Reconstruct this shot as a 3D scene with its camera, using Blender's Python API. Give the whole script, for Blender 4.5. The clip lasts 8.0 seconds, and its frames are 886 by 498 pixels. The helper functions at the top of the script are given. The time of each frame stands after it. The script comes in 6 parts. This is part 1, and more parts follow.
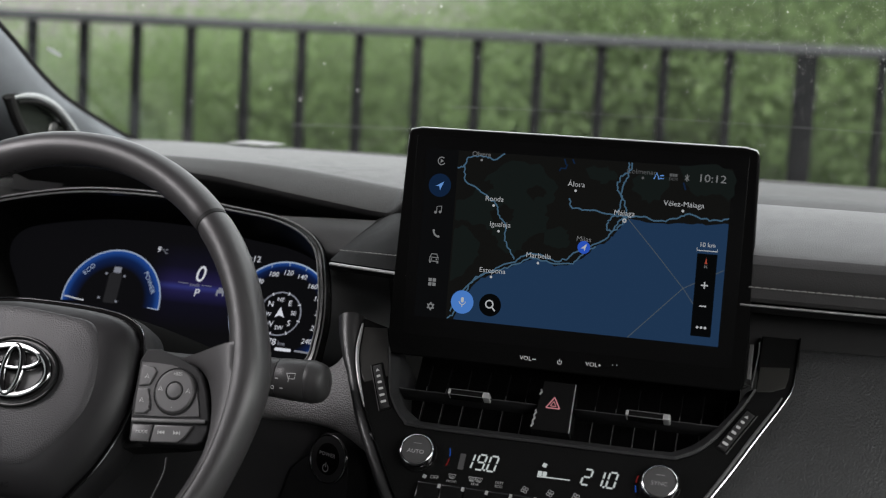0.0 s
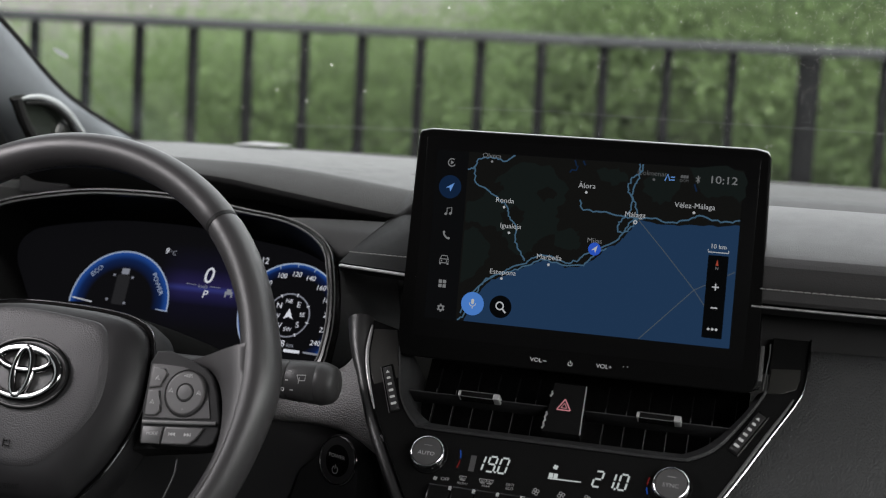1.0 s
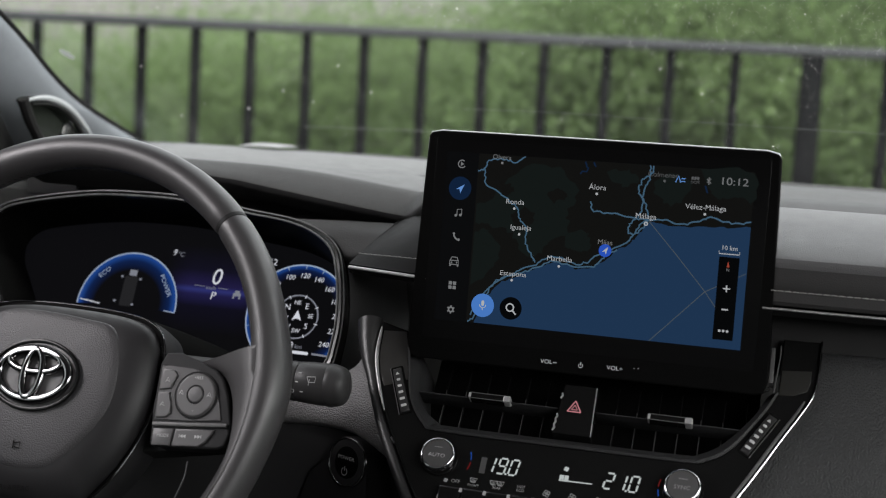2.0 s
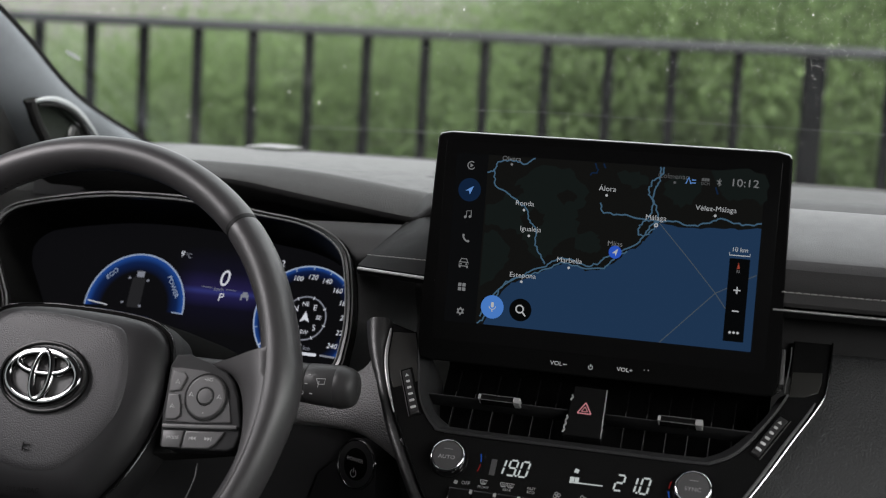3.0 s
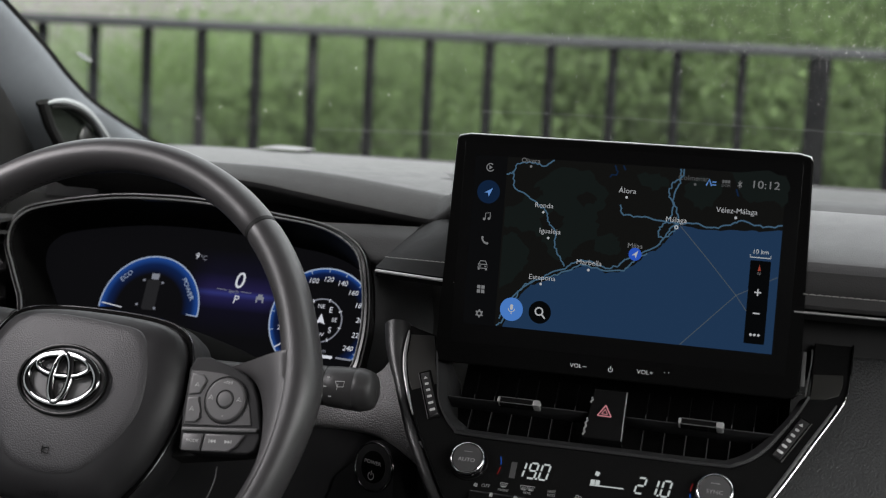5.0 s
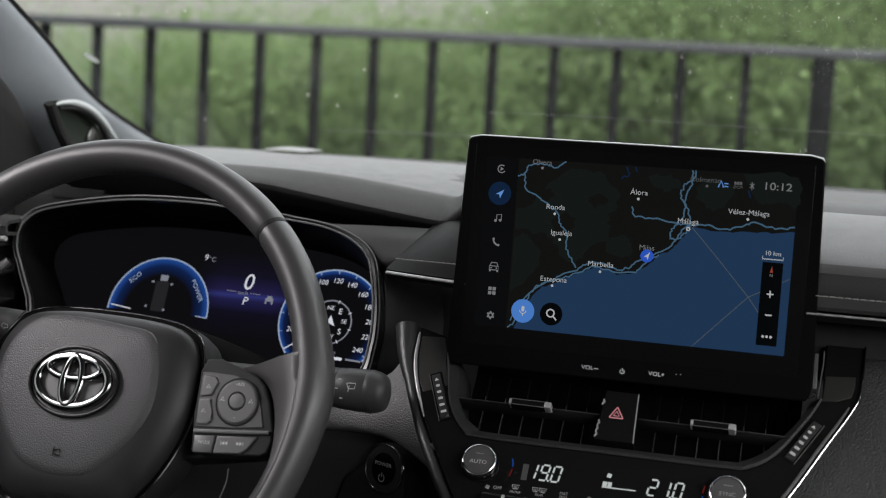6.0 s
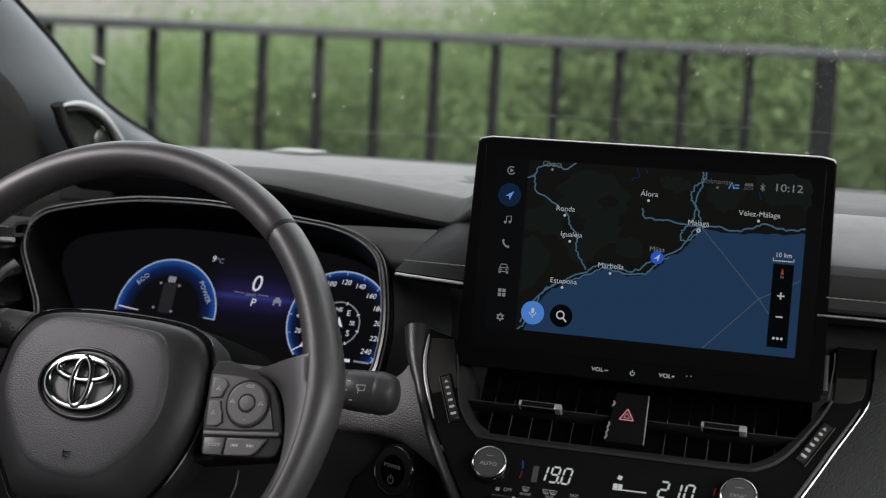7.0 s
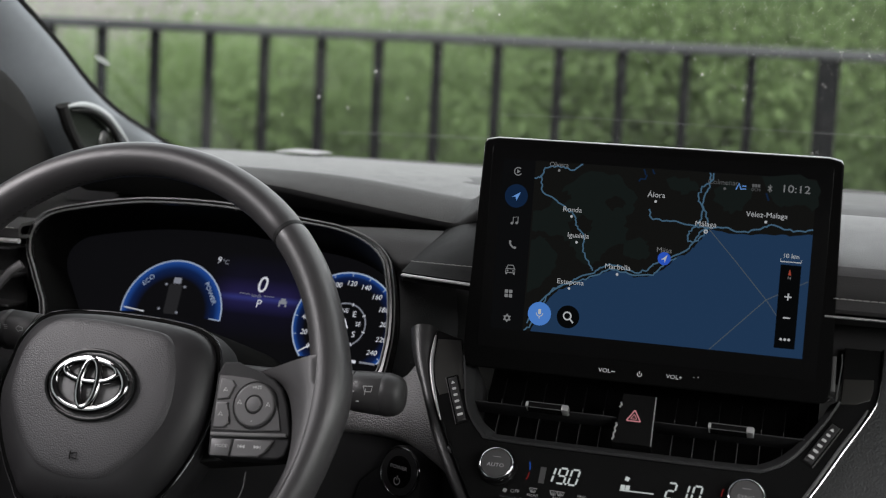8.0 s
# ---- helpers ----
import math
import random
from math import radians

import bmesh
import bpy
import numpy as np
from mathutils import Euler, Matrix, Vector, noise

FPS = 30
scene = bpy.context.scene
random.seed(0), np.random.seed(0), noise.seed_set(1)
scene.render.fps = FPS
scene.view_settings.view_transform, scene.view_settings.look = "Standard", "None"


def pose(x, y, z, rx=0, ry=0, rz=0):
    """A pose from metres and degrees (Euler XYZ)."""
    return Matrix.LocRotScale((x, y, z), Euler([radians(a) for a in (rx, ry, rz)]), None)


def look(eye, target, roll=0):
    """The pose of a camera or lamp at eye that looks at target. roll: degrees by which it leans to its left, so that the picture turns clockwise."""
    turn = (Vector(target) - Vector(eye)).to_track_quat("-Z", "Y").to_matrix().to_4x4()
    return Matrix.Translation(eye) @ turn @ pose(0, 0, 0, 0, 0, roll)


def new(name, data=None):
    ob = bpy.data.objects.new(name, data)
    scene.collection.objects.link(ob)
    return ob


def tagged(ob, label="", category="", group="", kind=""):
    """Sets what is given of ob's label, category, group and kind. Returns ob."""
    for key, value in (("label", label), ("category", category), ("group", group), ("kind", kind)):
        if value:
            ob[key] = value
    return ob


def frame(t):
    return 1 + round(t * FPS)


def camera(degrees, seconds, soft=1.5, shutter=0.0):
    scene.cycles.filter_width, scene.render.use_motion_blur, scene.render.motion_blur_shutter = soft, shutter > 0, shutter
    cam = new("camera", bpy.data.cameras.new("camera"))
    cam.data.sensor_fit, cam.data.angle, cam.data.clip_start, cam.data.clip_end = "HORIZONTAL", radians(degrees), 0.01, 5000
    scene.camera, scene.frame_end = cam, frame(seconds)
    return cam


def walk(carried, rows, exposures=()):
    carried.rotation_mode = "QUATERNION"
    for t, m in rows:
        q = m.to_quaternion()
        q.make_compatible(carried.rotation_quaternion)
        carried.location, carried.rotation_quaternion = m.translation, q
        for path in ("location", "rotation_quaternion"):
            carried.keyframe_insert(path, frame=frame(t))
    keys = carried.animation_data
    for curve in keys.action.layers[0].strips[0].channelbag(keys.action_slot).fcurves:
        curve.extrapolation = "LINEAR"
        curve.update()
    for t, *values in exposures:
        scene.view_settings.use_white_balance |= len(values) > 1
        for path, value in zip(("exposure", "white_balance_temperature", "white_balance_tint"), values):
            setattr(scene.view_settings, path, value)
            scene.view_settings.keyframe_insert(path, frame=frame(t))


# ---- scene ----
cam = camera(37.0, 8.0, soft=1.1)
PATH = [
    (0, (0.1773, -0.9482, 1.1757), (-0.3755, 0.9602, 0.9463), 3.25),
    (0.5, (0.1738, -0.9486, 1.1758), (-0.3791, 0.9598, 0.9470), 3.25),
    (1, (0.1697, -0.9493, 1.1759), (-0.3831, 0.9591, 0.9474), 3.25),
    (1.5, (0.1659, -0.9498, 1.1759), (-0.3868, 0.9587, 0.9482), 3.25),
    (3, (0.1548, -0.9510, 1.1770), (-0.3975, 0.9577, 0.9487), 3.21),
    (3.5, (0.1514, -0.9513, 1.1770), (-0.4006, 0.9574, 0.9489), 3.20),
    (4, (0.1471, -0.9521, 1.1763), (-0.4038, 0.9571, 0.9496), 3.20),
    (4.5, (0.1435, -0.9525, 1.1765), (-0.4067, 0.9569, 0.9498), 3.18),
    (6, (0.1319, -0.9540, 1.1769), (-0.4193, 0.9552, 0.9513), 3.17),
    (6.5, (0.1283, -0.9545, 1.1769), (-0.4232, 0.9547, 0.9518), 3.16),
    (7, (0.1248, -0.9546, 1.1772), (-0.4268, 0.9546, 0.9523), 3.17),
    (7.5, (0.1227, -0.9549, 1.1767), (-0.4296, 0.9542, 0.9531), 3.15),
    (8, (0.1201, -0.9554, 1.1768), (-0.4320, 0.9539, 0.9536), 3.15),
]
walk(cam, [(t, look(eye, target, roll)) for t, eye, target, roll in PATH])

# a real aperture: the garden beyond the windscreen lies out of focus
cam.data.dof.use_dof = True
cam.data.dof.focus_distance = 1.0
cam.data.dof.aperture_fstop = 6.0

# ---------------------------------------------------------------- daylight
SUN_ELEV, SUN_ROT = radians(46), radians(118)
world = bpy.data.worlds.new("world")
scene.world = world
world.use_nodes = True
wn = world.node_tree
sky = wn.nodes.new("ShaderNodeTexSky")
sky.sky_type = "NISHITA"
sky.sun_disc = False
sky.sun_elevation, sky.sun_rotation = SUN_ELEV, SUN_ROT
sky.air_density, sky.dust_density, sky.ozone_density = 1.0, 6.0, 1.0
grey = wn.nodes.new("ShaderNodeHueSaturation")
grey.inputs["Saturation"].default_value = 0.12
wn.links.new(sky.outputs[0], grey.inputs["Color"])
wn.links.new(grey.outputs[0], wn.nodes["Background"].inputs[0])
wn.nodes["Background"].inputs[1].default_value = 0.2

sun = new("sun", bpy.data.lights.new("sun", "SUN"))
sun.data.energy, sun.data.angle, sun.data.color = 0.2, radians(60), (1.0, 0.96, 0.9)
sun.matrix_world = look((0, 0, 0), (-math.sin(SUN_ROT) * math.cos(SUN_ELEV), -math.cos(SUN_ROT) * math.cos(SUN_ELEV), -math.sin(SUN_ELEV)))
# the sky's light in the openings of the front side windows
for side, y, long, watts in ((1, -0.80, 0.60, 1.05), (-1, -0.31, 0.50, 1.05)):
    lamp = new("side_window_light", bpy.data.lights.new("side_window_light", "AREA"))
    lamp.data.shape, lamp.data.size, lamp.data.size_y = "RECTANGLE", long, 0.22
    lamp.data.energy, lamp.data.color = watts, (1.0, 0.945, 0.97)
    lamp.matrix_world = look((side * 0.73, y, 1.335), (-0.22, -0.12, 0.80))
scene.view_settings.exposure = 2.4

# ---------------------------------------------------------------- materials
MM = 0.001
DISPLAY = 0.15


def material(name, color, rough=0.5, metal=0.0, grain=0.0, grain_scale=400.0, leather=0.0, leather_scale=420.0, vary=0.12, vary_scale=6.0, coat=0.0, spec=0.5, rough_vary=0.08, tint_random=0.0, flat=""):
    m = bpy.data.materials.new(name)
    m.use_nodes = True
    t = m.node_tree
    b = t.nodes["Principled BSDF"]
    b.inputs["Metallic"].default_value = metal
    b.inputs["Coat Weight"].default_value = coat
    b.inputs["Coat Roughness"].default_value = 0.04
    b.inputs["Specular IOR Level"].default_value = spec
    co = t.nodes.new("ShaderNodeTexCoord")
    n1 = t.nodes.new("ShaderNodeTexNoise")
    n1.inputs["Scale"].default_value, n1.inputs["Detail"].default_value = vary_scale, 5.0
    t.links.new(co.outputs["Object"], n1.inputs["Vector"])
    mix = t.nodes.new("ShaderNodeMix")
    mix.data_type = "RGBA"
    mix.inputs["A"].default_value = (*[c * (1 - vary) for c in color], 1)
    mix.inputs["B"].default_value = (*[min(1, c * (1 + vary)) for c in color], 1)
    t.links.new(n1.outputs["Fac"], mix.inputs["Factor"])
    out = mix.outputs["Result"]
    if tint_random:
        info = t.nodes.new("ShaderNodeNewGeometry")
        hs = t.nodes.new("ShaderNodeHueSaturation")
        mr = t.nodes.new("ShaderNodeMapRange")
        mr.inputs["To Min"].default_value, mr.inputs["To Max"].default_value = 1 - tint_random, 1 + tint_random
        t.links.new(info.outputs["Random Per Island"], mr.inputs["Value"])
        t.links.new(mr.outputs[0], hs.inputs["Value"])
        t.links.new(out, hs.inputs["Color"])
        out = hs.outputs[0]
    t.links.new(out, b.inputs["Base Color"])
    n2 = t.nodes.new("ShaderNodeTexNoise")
    n2.inputs["Scale"].default_value, n2.inputs["Detail"].default_value = vary_scale * 7, 6.0
    t.links.new(co.outputs["Object"], n2.inputs["Vector"])
    rr = t.nodes.new("ShaderNodeMapRange")
    rr.inputs["To Min"].default_value, rr.inputs["To Max"].default_value = max(0.02, rough - rough_vary), min(1, rough + rough_vary)
    t.links.new(n2.outputs["Fac"], rr.inputs["Value"])
    t.links.new(rr.outputs[0], b.inputs["Roughness"])
    normal = None
    if leather:
        v = t.nodes.new("ShaderNodeTexVoronoi")
        v.inputs["Scale"].default_value = leather_scale
        groove = t.nodes.new("ShaderNodeMapRange")
        groove.interpolation_type = "SMOOTHERSTEP"
        groove.inputs["From Min"].default_value, groove.inputs["From Max"].default_value = 0.75, 0.05
        if flat:
            # pebbles laid out on one plane of the thing's axes, with a slight warp
            v.voronoi_dimensions = "2D"
            v.inputs["Randomness"].default_value = 0.85
            sep, com = t.nodes.new("ShaderNodeSeparateXYZ"), t.nodes.new("ShaderNodeCombineXYZ")
            t.links.new(co.outputs["Object"], sep.inputs[0])
            t.links.new(sep.outputs[flat[0]], com.inputs["X"])
            t.links.new(sep.outputs[flat[1]], com.inputs["Y"])
            t.links.new(com.outputs[0], v.inputs["Vector"])
        else:
            t.links.new(co.outputs["Object"], v.inputs["Vector"])
        t.links.new(v.outputs["Distance"], groove.inputs["Value"])
        bu = t.nodes.new("ShaderNodeBump")
        bu.inputs["Strength"].default_value, bu.inputs["Distance"].default_value = min(1.0, leather), 0.0007 * max(1.0, leather)
        t.links.new(groove.outputs[0], bu.inputs["Height"])
        normal = bu
    if grain:
        n3 = t.nodes.new("ShaderNodeTexNoise")
        n3.inputs["Scale"].default_value, n3.inputs["Detail"].default_value = grain_scale, 3.0
        t.links.new(co.outputs["Object"], n3.inputs["Vector"])
        bu = t.nodes.new("ShaderNodeBump")
        bu.inputs["Strength"].default_value, bu.inputs["Distance"].default_value = grain, 0.0004
        t.links.new(n3.outputs["Fac"], bu.inputs["Height"])
        if normal:
            t.links.new(normal.outputs[0], bu.inputs["Normal"])
        normal = bu
    if normal:
        t.links.new(normal.outputs[0], b.inputs["Normal"])
    return m


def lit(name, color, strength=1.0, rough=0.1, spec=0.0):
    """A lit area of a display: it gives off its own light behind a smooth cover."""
    m = bpy.data.materials.new(name)
    m.use_nodes = True
    b = m.node_tree.nodes["Principled BSDF"]
    b.inputs["Base Color"].default_value = (0.001, 0.001, 0.001, 1)
    b.inputs["Roughness"].default_value = rough
    b.inputs["Specular IOR Level"].default_value = spec
    b.inputs["Emission Color"].default_value = (*color, 1)
    b.inputs["Emission Strength"].default_value = strength * DISPLAY
    return m


def lit_gradient(name, stops, axis, lo, hi, strength=1.0, radial=False, centre=(0, 0)):
    """A display area whose glow runs along one axis of its object (or out from a centre)."""
    m = lit(name, (0, 0, 0), strength)
    t = m.node_tree
    co = t.nodes.new("ShaderNodeTexCoord")
    if radial:
        sub = t.nodes.new("ShaderNodeVectorMath")
        sub.operation = "SUBTRACT"
        sub.inputs[1].default_value = (centre[0], centre[1], 0)
        ln = t.nodes.new("ShaderNodeVectorMath")
        ln.operation = "LENGTH"
        t.links.new(co.outputs["Object"], sub.inputs[0])
        t.links.new(sub.outputs[0], ln.inputs[0])
        src = ln.outputs["Value"]
    else:
        sep = t.nodes.new("ShaderNodeSeparateXYZ")
        t.links.new(co.outputs["Object"], sep.inputs[0])
        src = sep.outputs[axis]
    mr = t.nodes.new("ShaderNodeMapRange")
    mr.inputs["From Min"].default_value, mr.inputs["From Max"].default_value = lo, hi
    t.links.new(src, mr.inputs["Value"])
    ramp = t.nodes.new("ShaderNodeValToRGB")
    while len(ramp.color_ramp.elements) < len(stops):
        ramp.color_ramp.elements.new(0.5)
    for e, (p, c) in zip(ramp.color_ramp.elements, stops):
        e.position, e.color = p, (*c, 1)
    t.links.new(mr.outputs[0], ramp.inputs["Fac"])
    t.links.new(ramp.outputs[0], t.nodes["Principled BSDF"].inputs["Emission Color"])
    return m


def glass(name, tint, gloss_ior=1.5, rough=0.0, film=0.0):
    m = bpy.data.materials.new(name)
    m.use_nodes = True
    t = m.node_tree
    t.nodes.remove(t.nodes["Principled BSDF"])
    tr = t.nodes.new("ShaderNodeBsdfTransparent")
    tr.inputs[0].default_value = (*tint, 1)
    gl = t.nodes.new("ShaderNodeBsdfGlossy")
    gl.inputs["Roughness"].default_value = rough
    fr = t.nodes.new("ShaderNodeFresnel")
    fr.inputs["IOR"].default_value = gloss_ior
    mx = t.nodes.new("ShaderNodeMixShader")
    t.links.new(fr.outputs[0], mx.inputs[0])
    t.links.new(tr.outputs[0], mx.inputs[1])
    t.links.new(gl.outputs[0], mx.inputs[2])
    out = mx.outputs[0]
    if film:
        # a thin, uneven film of road dirt that scatters the daylight
        co = t.nodes.new("ShaderNodeTexCoord")
        ns = t.nodes.new("ShaderNodeTexNoise")
        ns.inputs["Scale"].default_value, ns.inputs["Detail"].default_value = 7.0, 6.0
        t.links.new(co.outputs["Object"], ns.inputs["Vector"])
        mr = t.nodes.new("ShaderNodeMapRange")
        mr.inputs["To Min"].default_value, mr.inputs["To Max"].default_value = 0.4 * film, 1.6 * film
        t.links.new(ns.outputs["Fac"], mr.inputs["Value"])
        dirt = t.nodes.new("ShaderNodeBsdfTranslucent")
        dirt.inputs[0].default_value = (0.62, 0.62, 0.60, 1)
        m2 = t.nodes.new("ShaderNodeMixShader")
        t.links.new(mr.outputs[0], m2.inputs[0])
        t.links.new(out, m2.inputs[1])
        t.links.new(dirt.outputs[0], m2.inputs[2])
        out = m2.outputs[0]
    t.links.new(out, t.nodes["Material Output"].inputs[0])
    return m


LEATHER_RIM = material("rim_leather", (0.036, 0.0345, 0.0355), 0.44, spec=0.62, leather=0.06, leather_scale=900, grain=0.1, grain_scale=900, vary_scale=20)
# rim leather copied paler: light missing on the spokes is in its colour
LEATHER_SPOKE_LIT = material("lit_spoke_leather", (0.058, 0.056, 0.0575), 0.46, spec=0.6, leather=0.06, leather_scale=900, grain=0.1, grain_scale=900, vary_scale=20)
LEATHER_GRAIN = material("grained_leather", (0.037, 0.036, 0.038), 0.5, leather=0.27, leather_scale=860, vary_scale=18, rough_vary=0.02, flat="XY")
# black leather; the pale grey makes up for light missing on the flank
LEATHER_KNEE_LIT = material("lit_knee_leather", (0.19, 0.186, 0.188), 0.42, spec=0.5, leather=0.6, leather_scale=640, vary_scale=18, rough_vary=0.02, flat="XZ")
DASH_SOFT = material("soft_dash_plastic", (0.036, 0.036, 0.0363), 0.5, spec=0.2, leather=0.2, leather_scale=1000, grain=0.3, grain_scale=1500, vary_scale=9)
# soft dash plastic made paler: light reflected off the top is in the colour
DASH_SOFT_LIT = material("lit_dash_plastic", (0.080, 0.080, 0.082), 0.55, spec=0.3, leather=0.2, leather_scale=1000, grain=0.3, grain_scale=1500, vary_scale=9)
# darker than the hood behind it: the front slope's shade is in the colour
HOOD_FRONT_SHADED = material("shaded_hood_plastic", (0.030, 0.030, 0.030), 0.7, spec=0.1, leather=0.3, leather_scale=900, grain=0.3, grain_scale=1500, vary_scale=9)
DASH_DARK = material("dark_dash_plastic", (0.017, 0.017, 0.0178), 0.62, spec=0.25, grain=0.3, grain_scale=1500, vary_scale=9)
DASH_BLACK = material("black_recess_plastic", (0.017, 0.017, 0.017), 0.7, spec=0.15, grain=0.2, grain_scale=1200)
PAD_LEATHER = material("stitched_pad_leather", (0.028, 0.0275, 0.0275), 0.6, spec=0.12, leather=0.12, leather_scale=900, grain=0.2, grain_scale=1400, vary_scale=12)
# pad leather copied darker, with the shade beside the cluster in its colour
PAD_SHADED = material("shaded_pad_leather", (0.009, 0.0088, 0.0088), 0.6, spec=0.08, leather=0.2, leather_scale=900, grain=0.2, grain_scale=1400, vary_scale=12)
STALK_PLASTIC = material("stalk_plastic", (0.029, 0.0285, 0.029), 0.45, spec=0.35, grain=0.15, grain_scale=1600, vary_scale=20)
LEATHER_ROLL = material("roll_leather", (0.021, 0.0207, 0.021), 0.38, spec=0.6, leather=0.1, leather_scale=800, vary_scale=18, rough_vary=0.03, flat="XY")
COVER_PLASTIC = material("airbag_cover_plastic", (0.018, 0.0175, 0.0185), 0.46, spec=0.3, grain=0.2, grain_scale=1600, vary_scale=20)
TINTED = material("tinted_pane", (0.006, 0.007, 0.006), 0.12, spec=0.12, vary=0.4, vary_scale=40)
# grey of the reflections that the gloss fascia shows
FASCIA_REFLECTION = material("fascia_reflection_grey", (0.020, 0.0195, 0.018), 0.35, spec=0.4, vary_scale=25)
GLOVE_PLASTIC = material("lower_panel_plastic", (0.0235, 0.024, 0.0245), 0.55, spec=0.3, leather=0.4, leather_scale=620, flat="XZ", grain=0.2, grain_scale=1500, vary_scale=10)
PIANO = material("piano_black", (0.006, 0.006, 0.006), 0.08, spec=0.14, vary_scale=30, rough_vary=0.03)
SCREEN_GLASS = material("screen_cover_glass", (0.0045, 0.0045, 0.0046), 0.13, vary_scale=30, spec=0.08, rough_vary=0.03)
HOUSING = material("screen_housing_black", (0.0035, 0.0035, 0.0035), 0.4, spec=0.02, grain=0.05, grain_scale=1500, rough_vary=0.05)
SATIN = material("satin_grey_trim", (0.10, 0.10, 0.10), 0.42, metal=0.3, grain=0.1, grain_scale=1500, vary_scale=25)
MATTE_GREY = material("matte_grey_plastic", (0.047, 0.046, 0.0466), 0.45, grain=0.25, grain_scale=1600, vary_scale=25)
BUTTON_GREY = material("button_plastic", (0.078, 0.0762, 0.0776), 0.4, grain=0.2, grain_scale=1600, vary_scale=25)
EMBLEM_CHROME = material("emblem_chrome", (0.27, 0.27, 0.272), 0.04, metal=1.0, vary=0.04, vary_scale=30, rough_vary=0.04)
CHROME = material("chrome", (0.50, 0.50, 0.51), 0.10, metal=1.0, vary=0.04, vary_scale=30, rough_vary=0.05)
TRIM_CHROME = material("trim_chrome", (0.30, 0.295, 0.305), 0.16, metal=1.0, vary=0.05, vary_scale=30, rough_vary=0.05)
DARK_CHROME = material("dark_chrome", (0.20, 0.20, 0.205), 0.18, metal=1.0, vary=0.06, vary_scale=30, rough_vary=0.06)
SILVER = material("brushed_silver", (0.48, 0.48, 0.48), 0.34, metal=0.6, vary=0.06, vary_scale=40, grain=0.06, grain_scale=900)
THREAD = material("grey_thread", (0.24, 0.235, 0.225), 0.8, vary_scale=80)
PRINT_GREY = material("grey_print", (0.62, 0.62, 0.62), 0.6)
PRINT_MID = material("mid_grey_print", (0.40, 0.40, 0.40), 0.6)
HUB_SMOOTH = material("smooth_black_plastic", (0.021, 0.0205, 0.0208), 0.42, spec=0.22, grain=0.15, grain_scale=1600, vary_scale=20)
FRAME_BLACK = material("black_frame", (0.007, 0.007, 0.007), 0.9, spec=0.02)
PRINT_DIM = material("dim_grey_print", (0.24, 0.24, 0.24), 0.6)
PILLAR_CLOTH = material("pillar_cloth", (0.042, 0.047, 0.053), 0.85, grain=0.4, grain_scale=900, vary=0.06, vary_scale=14)
ROOF_CLOTH = material("headlining_cloth", (0.11, 0.11, 0.112), 0.9, grain=0.4, grain_scale=900, vary=0.08, vary_scale=10)
CABIN_DARK = material("cabin_trim", (0.012, 0.012, 0.0125), 0.7, spec=0.1, grain=0.2, grain_scale=700)
RUBBER = material("black_rubber", (0.014, 0.014, 0.014), 0.6, spec=0.2, grain=0.2, grain_scale=900)
WHITE_PLASTIC = material("pale_reveal_plastic", (0.115, 0.122, 0.125), 0.5, vary=0.05)
DUST = material("windscreen_dust", (0.62, 0.62, 0.60), 0.9, tint_random=0.3)
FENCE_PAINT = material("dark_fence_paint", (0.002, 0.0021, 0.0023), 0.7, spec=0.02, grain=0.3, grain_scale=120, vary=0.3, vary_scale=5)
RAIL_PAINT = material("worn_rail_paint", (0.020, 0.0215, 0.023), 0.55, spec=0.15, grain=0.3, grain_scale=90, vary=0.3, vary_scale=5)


def leaf_material(name, color, through_it=0.8):
    """Leaf green that also lets light through."""
    m = material(name, color, 0.7, spec=0.12, vary=0.6, vary_scale=1.2, tint_random=0.10)
    t = m.node_tree
    b = t.nodes["Principled BSDF"]
    tl = t.nodes.new("ShaderNodeBsdfTranslucent")
    mx = t.nodes.new("ShaderNodeMixShader")
    mx.inputs[0].default_value = through_it
    t.links.new(b.inputs["Base Color"].links[0].from_socket, tl.inputs["Color"])
    t.links.new(b.outputs[0], mx.inputs[1])
    t.links.new(tl.outputs[0], mx.inputs[2])
    t.links.new(mx.outputs[0], t.nodes["Material Output"].inputs[0])
    return m


# serves the dirt smear and the modelled reflection lines on the glass
SMEAR_AND_REFLECTION = leaf_material("smear_and_reflection", (0.33, 0.34, 0.335), 0.85)
LEAF_A = leaf_material("leaf_green", (0.100, 0.144, 0.062))
LEAF_B = leaf_material("leaf_dark_green", (0.070, 0.099, 0.044))
LEAF_C = leaf_material("leaf_pale_green", (0.150, 0.188, 0.112))
BARK = material("bark", (0.034, 0.034, 0.022), 0.85, grain=0.8, grain_scale=60, vary=0.3, vary_scale=9)
ASPHALT = material("asphalt", (0.05, 0.05, 0.05), 0.85, grain=0.6, grain_scale=200, vary=0.25, vary_scale=0.8)
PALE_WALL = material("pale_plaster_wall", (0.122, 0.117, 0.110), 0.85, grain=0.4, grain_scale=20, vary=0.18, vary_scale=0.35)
WINDSCREEN_GLASS = glass("windscreen_glass", (0.93, 0.95, 0.93), film=0.0008, gloss_ior=1.4)
# side glass out of view, darkened to hold back the sky's light
SIDE_GLASS = glass("side_glass", (0.34, 0.36, 0.35))
PRIVACY_GLASS = glass("privacy_glass", (0.10, 0.105, 0.105))
GLOSS_DARK = material("gloss_dark_bezel", (0.007, 0.007, 0.007), 0.16, spec=0.4, vary_scale=30, rough_vary=0.03)

